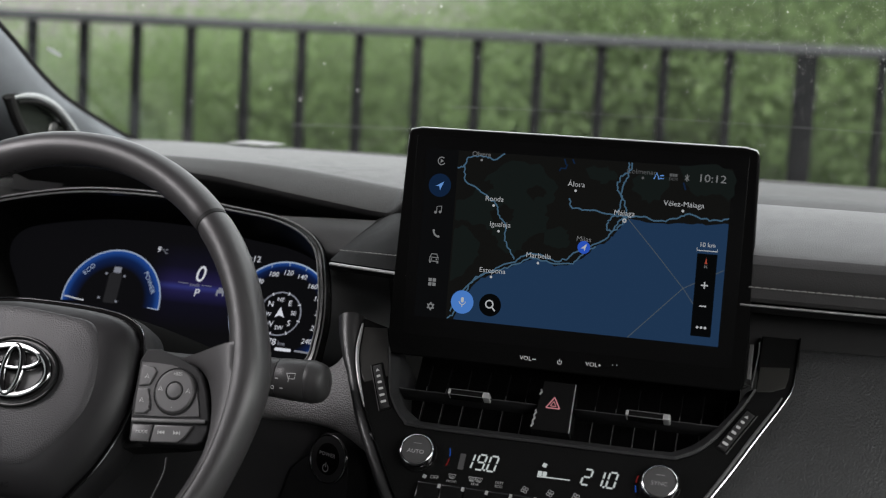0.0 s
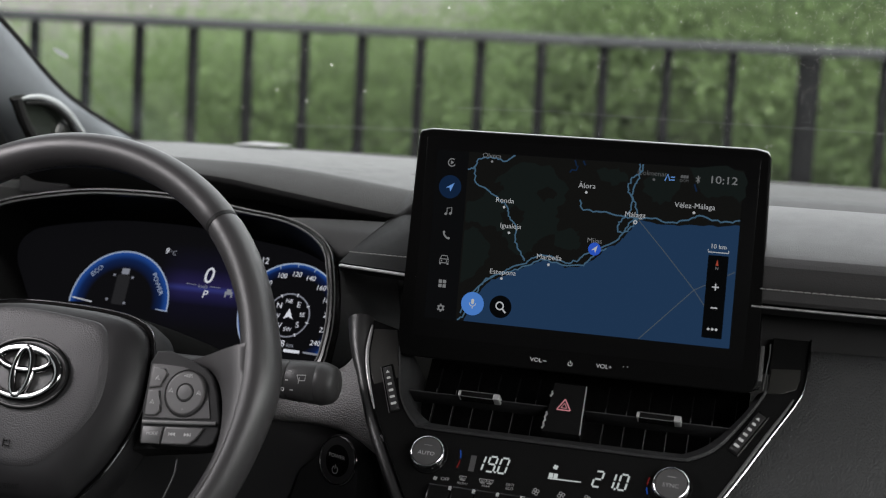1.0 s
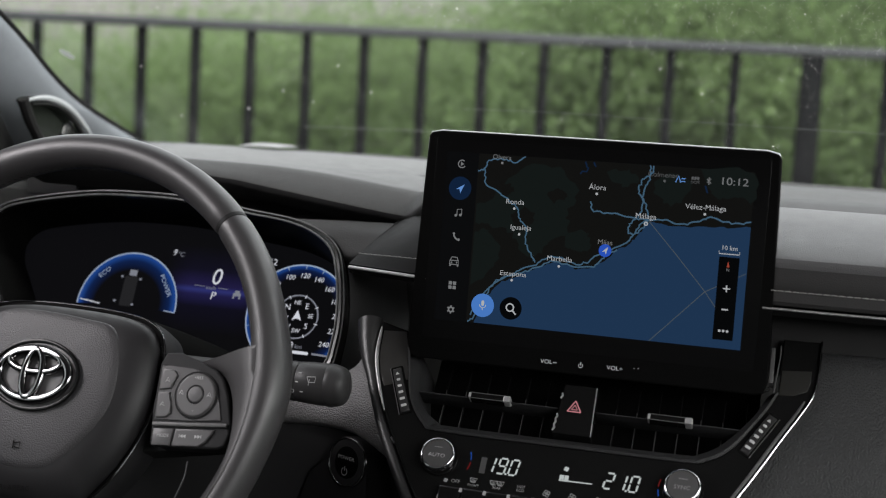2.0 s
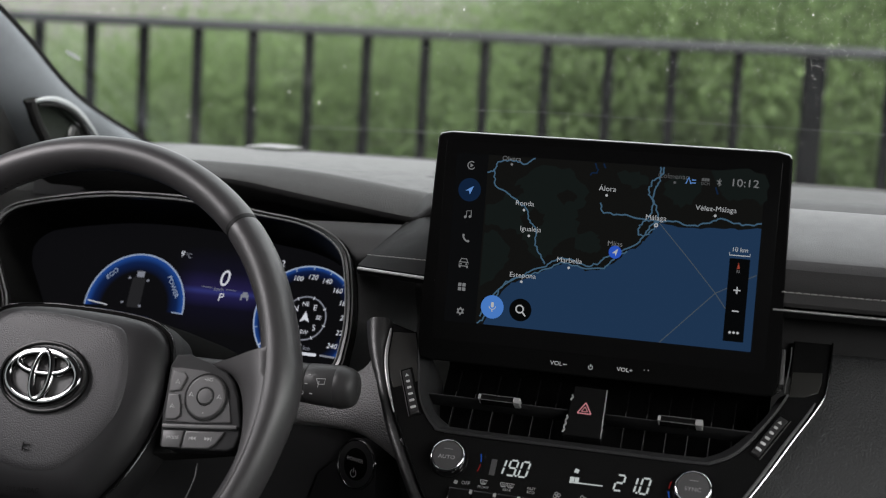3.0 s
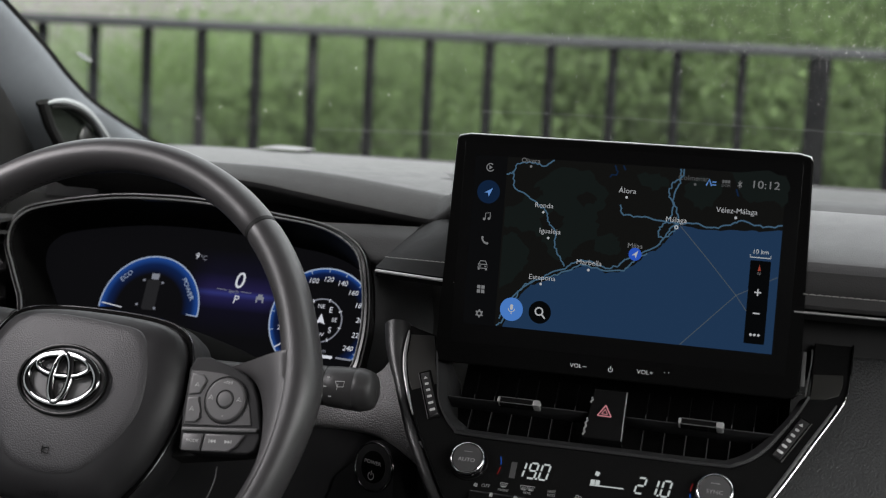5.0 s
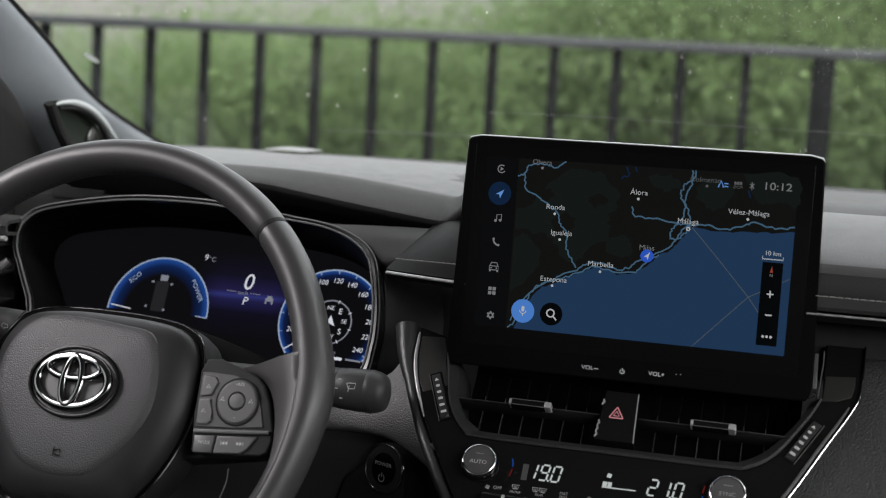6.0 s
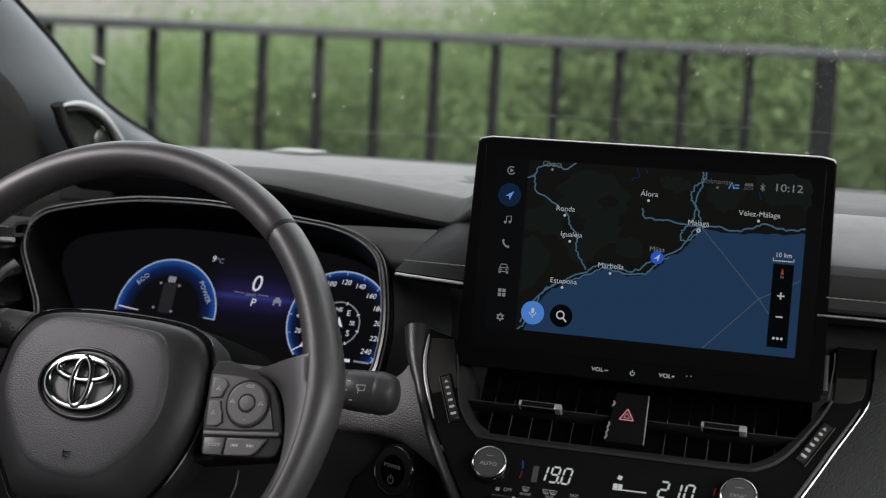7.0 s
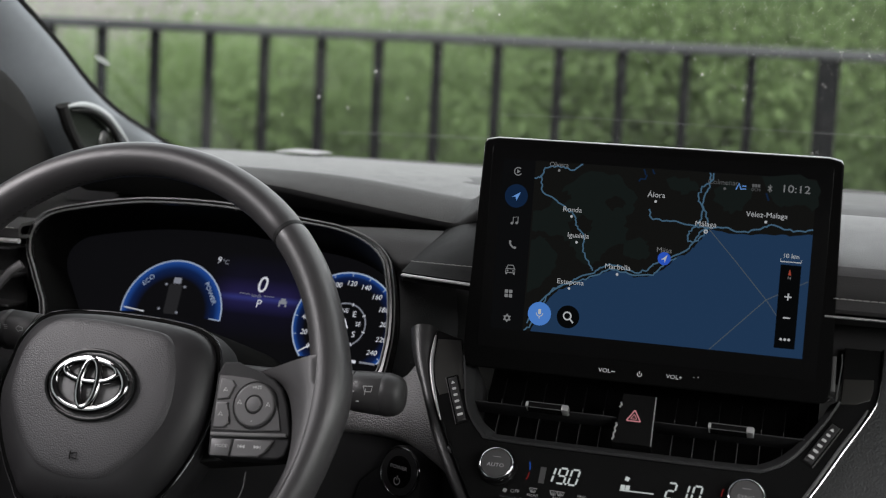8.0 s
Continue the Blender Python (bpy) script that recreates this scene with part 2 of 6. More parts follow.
# faint added glow lifts the cluster's blacks, in place of reflections on its cover
BLACK_LIFT = (0.0085, 0.0085, 0.0105)
CLUSTER_COVER = lit("cluster_cover", BLACK_LIFT, 0.5)
WHITE_LIT = lit("white_glow", (0.80, 0.82, 0.85), 0.62)
GREY_LIT = lit("grey_glow", (0.40, 0.41, 0.42), 0.5)
DIM_LIT = lit("dim_glow", (0.30, 0.31, 0.32), 0.35)
LAND_LIT = lit("map_land", (0.0130, 0.0132, 0.0122), 0.5)
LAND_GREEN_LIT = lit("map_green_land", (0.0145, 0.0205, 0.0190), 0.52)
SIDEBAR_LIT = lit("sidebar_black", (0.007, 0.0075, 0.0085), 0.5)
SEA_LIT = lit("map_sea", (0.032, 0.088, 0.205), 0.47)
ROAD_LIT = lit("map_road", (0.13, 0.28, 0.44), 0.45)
FERRY_LIT = lit("map_ferry_line", (0.20, 0.24, 0.27), 0.42)
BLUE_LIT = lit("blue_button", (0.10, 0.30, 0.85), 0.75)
DOT_LIT = lit("position_blue", (0.035, 0.13, 0.75), 0.75)
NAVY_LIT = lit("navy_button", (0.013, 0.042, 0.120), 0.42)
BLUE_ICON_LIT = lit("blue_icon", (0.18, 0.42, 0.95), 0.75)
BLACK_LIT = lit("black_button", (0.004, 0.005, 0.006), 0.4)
RED_LIT = lit("red_glow", (0.60, 0.10, 0.06), 0.6)
HAZARD_LIT = lit("hazard_red", (0.90, 0.36, 0.40), 0.6)
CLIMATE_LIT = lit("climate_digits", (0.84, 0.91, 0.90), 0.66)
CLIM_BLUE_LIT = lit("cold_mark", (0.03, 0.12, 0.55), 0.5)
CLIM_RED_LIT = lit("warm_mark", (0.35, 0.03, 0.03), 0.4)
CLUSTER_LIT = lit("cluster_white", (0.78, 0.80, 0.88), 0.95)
CLUSTER_DIM = lit("cluster_grey", (0.40, 0.42, 0.50), 0.6)
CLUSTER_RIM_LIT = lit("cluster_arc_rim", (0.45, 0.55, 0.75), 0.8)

# ---------------------------------------------------------------- mesh helpers


def link(name, bm, mat, s=1.0, smooth=40):
    if s != 1.0:
        bmesh.ops.scale(bm, vec=(s, s, s), verts=bm.verts)
    bmesh.ops.recalc_face_normals(bm, faces=bm.faces)
    bm.edges.index_update()
    flat = []
    if smooth:
        for f in bm.faces:
            if len(f.verts) > 4:
                flat += [e.index for e in f.edges if len(e.link_faces) == 2 and e.calc_face_angle(0) > 0.12]
    me = bpy.data.meshes.new(name)
    bm.to_mesh(me)
    bm.free()
    me.materials.append(mat)
    if smooth:
        me.polygons.foreach_set("use_smooth", [True] * len(me.polygons))
        me.set_sharp_from_angle(angle=radians(smooth))
        for i in flat:
            me.edges[i].use_edge_sharp = True
    return new(name, me)


def face_in(ob, towards=(0.0, -0.9, 1.15)):
    """Turns a single glass sheet so that its front is on the cabin's side."""
    me = ob.data
    if sum((Vector(towards) - p.center).dot(p.normal) for p in me.polygons) < 0:
        me.flip_normals()
    return ob


def part(name, bm, mat, parent, label="", s=MM, smooth=40):
    """One mesh under a thing or part, in the thing's own axes; millimetres unless s says otherwise."""
    ob = link(name, bm, mat, s, smooth)
    ob.parent = parent
    return tagged(ob, label)


def thing(name, m, label, category, group="", kind=""):
    ob = new(name)
    ob.empty_display_size = 0.05
    ob.matrix_world = m
    return tagged(ob, label, category, group, kind)


def plane_frame(x, y, z, tilt, turn=0.0, roll=0.0):
    """Axes of a panel that faces the cabin: x to the right, y up along it, z out of it."""
    return pose(x, y, z, 90 - tilt, 0, turn) @ pose(0, 0, 0, 0, 0, roll)


def spline(pts, per=6, closed=False):
    """A smooth line through a few points (Catmull-Rom)."""
    p = [Vector(q) for q in pts]
    n, out = len(p), []
    for i in range(n if closed else n - 1):
        a = p[(i - 1) % n] if closed or i else p[0] * 2 - p[1]
        b, c = p[i], p[(i + 1) % n]
        d = p[(i + 2) % n] if closed or i + 2 < n else c * 2 - b
        for k in range(per):
            t = k / per
            out.append(0.5 * (2 * b + (c - a) * t + (2 * a - 5 * b + 4 * c - d) * t * t + (3 * b - a - 3 * c + d) * t ** 3))
    if not closed:
        out.append(p[-1])
    return out


def prism(pts, z0, z1, bevel=0.0, seg=2, bm=None):
    bm = bm or bmesh.new()
    top = [bm.verts.new((p[0], p[1], z1)) for p in pts]
    low = [bm.verts.new((p[0], p[1], z0)) for p in pts]
    n = len(pts)
    bm.faces.new(top)
    bm.faces.new(low[::-1])
    edges = []
    for i in range(n):
        f = bm.faces.new((top[i], low[i], low[(i + 1) % n], top[(i + 1) % n]))
        edges.append(bm.edges.get((top[i], top[(i + 1) % n])))
    if bevel:
        bmesh.ops.bevel(bm, geom=edges, offset=bevel, segments=seg, profile=0.5, affect="EDGES", clamp_overlap=True)
    return bm


def rounded(x0, x1, y0, y1, r, n=4):
    pts = []
    for cx, cy, a in ((x1 - r, y1 - r, 0), (x0 + r, y1 - r, 90), (x0 + r, y0 + r, 180), (x1 - r, y0 + r, 270)):
        for k in range(n + 1):
            w = radians(a + 90 * k / n)
            pts.append((cx + r * math.cos(w), cy + r * math.sin(w)))
    return pts


def block(x0, x1, y0, y1, z0, z1, bevel=0.0, seg=2, bm=None):
    bm = bm or bmesh.new()
    made = bmesh.ops.create_cube(bm, size=1.0, matrix=Matrix.Translation(((x0 + x1) / 2, (y0 + y1) / 2, (z0 + z1) / 2)) @ Matrix.Diagonal((x1 - x0, y1 - y0, z1 - z0, 1)))
    if bevel:
        es = list({e for v in made["verts"] for e in v.link_edges})
        bmesh.ops.bevel(bm, geom=es, offset=bevel, segments=seg, profile=0.5, affect="EDGES", clamp_overlap=True)
    return bm


def sweep(path, ru, rv=None, n=10, up=(0, 0, 1), closed=False, bm=None, taper=None):
    """A bar of elliptical section along a line: ru across, rv along `up`."""
    bm = bm or bmesh.new()
    rv = rv or ru
    p = [Vector(q) for q in path]
    m, rings = len(p), []
    for i in range(m):
        a = p[(i - 1) % m] if closed or i else p[0]
        b = p[(i + 1) % m] if closed or i + 1 < m else p[-1]
        d = (b - a).normalized()
        side = d.cross(Vector(up)).normalized()
        v = side.cross(d)
        k = taper(i / (m - 1)) if taper else 1.0
        rings.append([bm.verts.new(p[i] + side * ru * k * math.cos(2 * math.pi * j / n) + v * rv * k * math.sin(2 * math.pi * j / n)) for j in range(n)])
    for i in range(m if closed else m - 1):
        r, q = rings[i], rings[(i + 1) % m]
        for j in range(n):
            bm.faces.new((r[j], r[(j + 1) % n], q[(j + 1) % n], q[j]))
    if not closed:
        bm.faces.new(rings[0][::-1])
        bm.faces.new(rings[-1])
    return bm


def loft(rows, closed_rows=False, caps=False, bm=None):
    bm = bm or bmesh.new()
    vs = [[bm.verts.new(q) for q in r] for r in rows]
    n = len(rows[0])
    for r, q in zip(vs, vs[1:]):
        for j in range(n if closed_rows else n - 1):
            bm.faces.new((r[j], r[(j + 1) % n], q[(j + 1) % n], q[j]))
    if caps:
        bm.faces.new(vs[0][::-1])
        bm.faces.new(vs[-1])
    return bm


def thicken(bm, d):
    """Gives an open sheet a thickness."""
    bmesh.ops.recalc_face_normals(bm, faces=bm.faces)
    bmesh.ops.solidify(bm, geom=list(bm.faces), thickness=d)
    return bm


def lathe(profile, n=40, centre=(0, 0), bm=None):
    """Profile of (radius, height) turned round the z axis."""
    bm = bm or bmesh.new()
    rings = []
    for r, z in profile:
        rings.append([bm.verts.new((centre[0] + r * math.cos(2 * math.pi * j / n), centre[1] + r * math.sin(2 * math.pi * j / n), z)) for j in range(n)])
    for r, q in zip(rings, rings[1:]):
        for j in range(n):
            bm.faces.new((r[j], r[(j + 1) % n], q[(j + 1) % n], q[j]))
    bm.faces.new(rings[0][::-1])
    bm.faces.new(rings[-1])
    return bm


def band(points, w, z, bm=None, h=0.15):
    """A flat painted line of width w on a panel, a hair proud."""
    bm = bm or bmesh.new()
    p = [Vector((q[0], q[1])) for q in points]
    lo, hi = [], []
    for i in range(len(p)):
        d = (p[min(i + 1, len(p) - 1)] - p[max(i - 1, 0)]).normalized()
        nrm = Vector((-d.y, d.x)) * w / 2
        lo.append(bm.verts.new((*(p[i] - nrm), z)))
        hi.append(bm.verts.new((*(p[i] + nrm), z)))
    for i in range(len(p) - 1):
        bm.faces.new((lo[i], lo[i + 1], hi[i + 1], hi[i]))
    return bm


def arc(cx, cy, r, a0, a1, n=40):
    return [(cx + r * math.cos(radians(a0 + (a1 - a0) * k / n)), cy + r * math.sin(radians(a0 + (a1 - a0) * k / n))) for k in range(n + 1)]


def sheet(pts, z, bm=None):
    bm = bm or bmesh.new()
    bm.faces.new([bm.verts.new((p[0], p[1], z)) for p in pts])
    return bm


def disc(cx, cy, r, z, n=32, bm=None):
    return sheet(arc(cx, cy, r, 0, 360 * (n - 1) / n, n - 1), z, bm)


def ring(cx, cy, r0, r1, z, n=48, bm=None, sy=1.0):
    bm = bm or bmesh.new()
    a = [bm.verts.new((cx + r0 * math.cos(2 * math.pi * k / n), cy + sy * r0 * math.sin(2 * math.pi * k / n), z)) for k in range(n)]
    b = [bm.verts.new((cx + r1 * math.cos(2 * math.pi * k / n), cy + sy * r1 * math.sin(2 * math.pi * k / n), z)) for k in range(n)]
    for k in range(n):
        bm.faces.new((a[k], b[k], b[(k + 1) % n], a[(k + 1) % n]))
    return bm


def words(name, text, size, x, y, z, parent, mat, label="", turn=0.0, shear=0.0, align="CENTER", wide=1.0, bold=0.0):
    """Lettering as a thin mesh; size is the height of a capital in millimetres."""
    cu = bpy.data.curves.new(name, "FONT")
    cu.body, cu.size, cu.shear, cu.offset = text, size / 0.69, shear, bold
    cu.align_x, cu.align_y = align, "CENTER"
    cu.resolution_u = 3
    tmp = bpy.data.objects.new(name, cu)
    scene.collection.objects.link(tmp)
    deps = bpy.context.evaluated_depsgraph_get()
    me = bpy.data.meshes.new_from_object(tmp.evaluated_get(deps))
    bpy.data.objects.remove(tmp)
    bpy.data.curves.remove(cu)
    me.name = name
    me.transform(Matrix.Scale(MM, 4) @ pose(x, y, z, 0, 0, turn) @ Matrix.Diagonal((wide, 1, 1, 1)))
    me.materials.clear()
    me.materials.append(mat)
    ob = new(name, me)
    ob.parent = parent
    return tagged(ob, label)


# ---------------------------------------------------------------- outside: ground, fence, greenery
bm = bmesh.new()
bmesh.ops.create_grid(bm, x_segments=24, y_segments=24, size=600)
for v in bm.verts:
    v.co.z = 0.0
ground = tagged(link("ground", bm, ASPHALT), "grey asphalt ground running out under the fence and bushes", "ground", kind="structure")

STEP = 0.1657
fence = thing("fence", pose(-1, 2.5, 0, 0, 0, 2.86), "dark painted metal bar fence with a worn top rail", "fence")
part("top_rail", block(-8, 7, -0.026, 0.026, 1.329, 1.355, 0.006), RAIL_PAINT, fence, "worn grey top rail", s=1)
part("bottom_rail", block(-8, 7, -0.018, 0.018, 0.10, 0.135, 0.004), FENCE_PAINT, fence, s=1)
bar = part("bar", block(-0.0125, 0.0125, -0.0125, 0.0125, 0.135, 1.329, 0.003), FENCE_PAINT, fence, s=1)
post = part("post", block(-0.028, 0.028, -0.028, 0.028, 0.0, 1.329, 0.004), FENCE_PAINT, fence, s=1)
POST_X, PANEL = 1.0935, 0.190 + 14 * STEP + 0.184
post.location.x, bar.location.x = POST_X, POST_X + 0.184
for k in range(-3, 3):
    if k:
        ob = new("post", post.data)
        ob.parent, ob.location = fence, (POST_X + PANEL * k, 0, 0)
    for j in range(15):
        if k or j:
            ob = new("bar", bar.data)
            ob.parent, ob.location = fence, (POST_X + PANEL * k + 0.184 + STEP * j, 0, 0)

rng = np.random.default_rng(7)


def leaf_crown(name, lumps, leaves, size, mat, parent):
    """A crown of many small bent leaves scattered over overlapping lumps."""
    lumps = np.array(lumps, float)
    pick = rng.choice(len(lumps), leaves, p=lumps[:, 3] ** 2 / (lumps[:, 3] ** 2).sum())
    d = rng.normal(size=(leaves, 3))
    d /= np.linalg.norm(d, axis=1, keepdims=True)
    rad = lumps[pick, 3] * (0.66 + 0.44 * rng.random(leaves) ** 0.7)
    c = lumps[pick, :3] + d * rad[:, None] * np.array((1, 1, 0.9))
    c += rng.normal(size=(leaves, 3)) * 0.25
    a = rng.normal(size=(leaves, 3))
    a /= np.linalg.norm(a, axis=1, keepdims=True)
    b = np.cross(a, rng.normal(size=(leaves, 3)))
    b /= np.linalg.norm(b, axis=1, keepdims=True)
    n = np.cross(a, b)
    s = (size * (0.6 + 0.8 * rng.random(leaves)))[:, None]
    verts = np.stack([c - a * s, c + b * s * 0.38 + n * s * 0.1, c + a * s, c - b * s * 0.38 + n * s * 0.1], 1).reshape(-1, 3)
    me = bpy.data.meshes.new(name)
    me.from_pydata(verts.tolist(), [], np.arange(leaves * 4).reshape(-1, 4).tolist())
    me.materials.append(mat)
    ob = new(name, me)
    ob.parent = parent
    return tagged(ob, kind="stuff")


def bush(x, y, height, width, mat, label, leaves=5200, name="bush", category="bush"):
    """A many-stemmed tall bush."""
    global rng
    rng = np.random.default_rng(int(1000 + 37 * x + 11 * y))
    b = thing(name, pose(x, y, 0), label, category, "bushes behind the fence")
    bm = bmesh.new()
    tips = []
    for k in range(5):
        ang = 2 * math.pi * k / 5 + rng.random()
        lean = width * (0.15 + 0.22 * rng.random())
        top = Vector((lean * math.cos(ang), lean * math.sin(ang), height * (0.62 + 0.25 * rng.random())))
        mid = Vector((top.x * 0.35, top.y * 0.35, top.z * 0.5))
        sweep(spline([(0.05 * math.cos(ang), 0.05 * math.sin(ang), -0.02), mid, top], 5), 0.02, n=6, up=(0.3, 1, 0.1), bm=bm, taper=lambda t: 1 - 0.75 * t)
        for j in range(3):
            s0 = mid.lerp(top, 0.25 + 0.25 * j)
            tip = s0 + Vector((rng.normal() * 0.25 * width, rng.normal() * 0.25 * width, 0.15 * height))
            sweep([s0, s0.lerp(tip, 0.5) + Vector((0, 0, 0.03)), tip], 0.008, n=5, up=(0.3, 1, 0.1), bm=bm, taper=lambda t: 1 - 0.7 * t)
            tips.append(tip)
    part("trunk", bm, BARK, b, s=1)
    lumps = []
    for k in range(60):
        z = height * (0.08 + 0.86 * rng.random())
        w = width * (0.5 - 0.25 * (z / height - 0.35) ** 2)
        lumps.append((rng.uniform(-w, w), rng.uniform(-w, w) * 0.8, z, height * 0.05 + 0.09 * width * rng.random() ** 1.5))
    for tip in tips:
        lumps.append((tip.x, tip.y, tip.z, 0.10 * width + 0.08))
    leaf_crown("crown", lumps, leaves * 11, 0.026, mat, b)
    return b


# driver's side paler, passenger's darker: haze and brightness put into the leaf colours
KINDS = ((LEAF_C, "pale green leafy bush behind the metal fence"), (LEAF_A, "leafy green bush behind the metal fence"), (LEAF_B, "dark green leafy bush behind the metal fence"))
for x, y, h, w, kind in (
        (-5.6, 6.4, 1.10, 2.2, 0), (-4.3, 5.2, 1.16, 1.9, 0), (-3.1, 6.3, 1.34, 2.0, 0), (-2.2, 5.0, 1.22, 1.8, 1), (-1.2, 6.2, 1.52, 2.0, 1), (-0.3, 5.0, 1.62, 1.8, 1),
        (0.6, 5.8, 2.05, 2.0, 2), (1.5, 5.0, 2.0, 1.9, 2), (2.5, 6.0, 2.15, 2.2, 2), (3.6, 5.6, 2.2, 2.2, 2), (-7.4, 7.6, 1.25, 2.6, 0), (-2.6, 8.6, 1.32, 3.0, 0),
        (-5.0, 9.0, 1.28, 3.0, 1), (0.0, 8.4, 2.1, 3.2, 1), (2.05, 5.2, 2.0, 1.7, 2), (1.0, 5.1, 1.7, 1.4, 2), (-0.8, 5.1, 1.30, 1.4, 1), (2.4, 7.2, 1.7, 1.8, 2), (2.6, 8.6, 2.6, 3.0, 2)):
    bush(0.15 + (x - 0.15) * 1.3, -0.95 + (y + 0.95) * 1.3, 1.18 + (h - 1.18) * 1.3, w * 1.3, *KINDS[kind], 2600 if kind == 0 else 7200 if -5.2 < x < 1.2 else 3600)

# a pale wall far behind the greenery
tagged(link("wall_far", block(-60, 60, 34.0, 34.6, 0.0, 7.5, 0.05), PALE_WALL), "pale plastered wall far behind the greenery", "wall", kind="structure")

# ---------------------------------------------------------------- the cabin shell
HALF = 0.74
tagged(link("floor", block(-HALF, HALF, -2.5, 0.60, 0.36, 0.40), CABIN_DARK), "dark carpeted car floor", "floor", kind="structure")
bm = loft([[(x, y, 1.585 - 0.05 * (x / HALF) ** 2 - dz) for x in (-HALF, -0.5, -0.25, 0, 0.25, 0.5, HALF)] for y, dz in ((0.02, 0.185), (-0.10, 0.14), (-0.25, 0.095), (-0.45, 0.04), (-0.7, 0.01), (-1.3, 0.0), (-2.0, 0.04), (-2.4, 0.13))])
tagged(link("ceiling", thicken(bm, 0.03), ROOF_CLOTH), "grey cloth headlining of the car", "ceiling", kind="structure")
for side, word in ((-1, "left"), (1, "right")):
    x0, x1 = sorted((side * HALF, side * (HALF + 0.06)))
    bm = block(x0, x1, -2.5, 0.62, 0.36, 0.97, 0.01)
    block(x0, x1, -1.36, -1.24, 0.97, 1.54, 0.01, bm=bm)
    block(x0, x1, -2.5, -2.12, 0.97, 1.54, 0.01, bm=bm)
    block(x0, x1, -2.5, -0.30, 1.44, 1.56, 0.01, bm=bm)
    tagged(link("wall_" + word, bm, CABIN_DARK), "dark door trim with open window apertures", "wall", kind="structure")
    gx = side * (HALF + 0.03)
    bm = loft([[(gx, y, z) for y in (-1.30, -0.9, -0.4, 0.10)] for z in (0.97, 1.2, 1.44)])
    tagged(face_in(link("window_" + word, bm, SIDE_GLASS)), "darkened front side window of the car", "window", kind="structure")
    bm = loft([[(gx, y, z) for y in (-2.12, -1.8, -1.30)] for z in (0.97, 1.2, 1.44)])
    tagged(face_in(link("window_rear_" + word, bm, PRIVACY_GLASS)), "dark privacy glass of the rear door", "window", kind="structure")
bm = block(-HALF, HALF, -2.56, -2.5, 0.36, 1.02, 0.01)
block(-HALF, HALF, -2.56, -2.44, 1.40, 1.50, 0.01, bm=bm)
tagged(link("wall_back", bm, CABIN_DARK), "dark rear trim of the cabin", "wall", kind="structure")
bm = loft([[(x, y, z) for x in (-HALF, 0.0, HALF)] for y, z in ((-2.53, 1.02), (-2.47, 1.40))])
tagged(face_in(link("window_back", bm, PRIVACY_GLASS)), "dark privacy glass of the tailgate", "window", kind="structure")


def screen_y(z):
    """The windscreen's slope: where it stands at a height."""
    return 0.553 - 2.14 * (z - 1.095)


rows = []
for k in range(9):
    z = 1.075 + 0.375 * k / 8
    rows.append([(x, screen_y(z) + 0.10 * (1 - (x / 0.72) ** 2), z + 0.0) for x in np.linspace(-0.72, 0.72, 15).tolist()])
tagged(face_in(link("windscreen", loft(rows), WINDSCREEN_GLASS)), "clear raked windscreen with specks of dust", "windscreen", kind="structure")

# specks of dust on the glass, denser towards its upper right
rg = np.random.default_rng(5)
few, many = 240, 8000
x = np.concatenate([rg.uniform(-0.6, 0.42, few), 0.42 - np.abs(rg.normal(0, 0.34, many))])
z = np.concatenate([rg.uniform(1.12, 1.30, few), 1.33 - np.abs(rg.normal(0, 0.075, many))])
# a few larger specks
big = ((-0.338, 1.1765), (-0.415, 1.162), (-0.356, 1.203), (-0.591, 1.1365), (-0.441, 1.1726), (-0.011, 1.216), (-0.50, 1.150))
for k, (bx, bz) in enumerate(big):
    x[k], z[k] = bx, bz
y = screen_y(z) + 0.10 * (1 - (x / 0.72) ** 2) - 0.003
r = 0.00017 + 0.00022 * rg.random(few + many) ** 6
r[:few:4] += 0.0005 * rg.random(len(r[:few:4])) ** 2
r[:len(big)] = 0.0009
centre = np.stack([x, y, z], 1)
tips = np.array(((1, 0, 0), (-1, 0, 0), (0, 1, 0), (0, -1, 0), (0, 0, 1), (0, 0, -1)), float)
faces = np.array(((0, 2, 4), (2, 1, 4), (1, 3, 4), (3, 0, 4), (2, 0, 5), (1, 2, 5), (3, 1, 5), (0, 3, 5)))
verts = (centre[:, None] + tips[None] * r[:, None, None]).reshape(-1, 3)
me = bpy.data.meshes.new("windscreen_dust")
me.from_pydata(verts.tolist(), [], (faces[None] + 6 * np.arange(few + many)[:, None, None]).reshape(-1, 3).tolist())
me.materials.append(DUST)
tagged(new("windscreen_dust", me), "pale specks of dust on the windscreen", "dust", kind="stuff")
bm = bmesh.new()
bmesh.ops.create_icosphere(bm, subdivisions=3, radius=1.0)
smear_noise = random.Random(3)
for v in bm.verts:
    v.co *= 1 + smear_noise.uniform(-0.12, 0.12)
bmesh.ops.scale(bm, vec=(0.0055, 0.0005, 0.0115), verts=bm.verts)
smear = link("windscreen_smear", bm, SMEAR_AND_REFLECTION)
smear.matrix_world = pose(-0.655, screen_y(1.1995) + 0.0135, 1.1995, 0, 0, 0) @ pose(0, 0, 0, 65, 0, 0) @ pose(0, 0, 0, 0, -9, 0)
tagged(smear, "small pale smear of dirt on the windscreen", "smear")

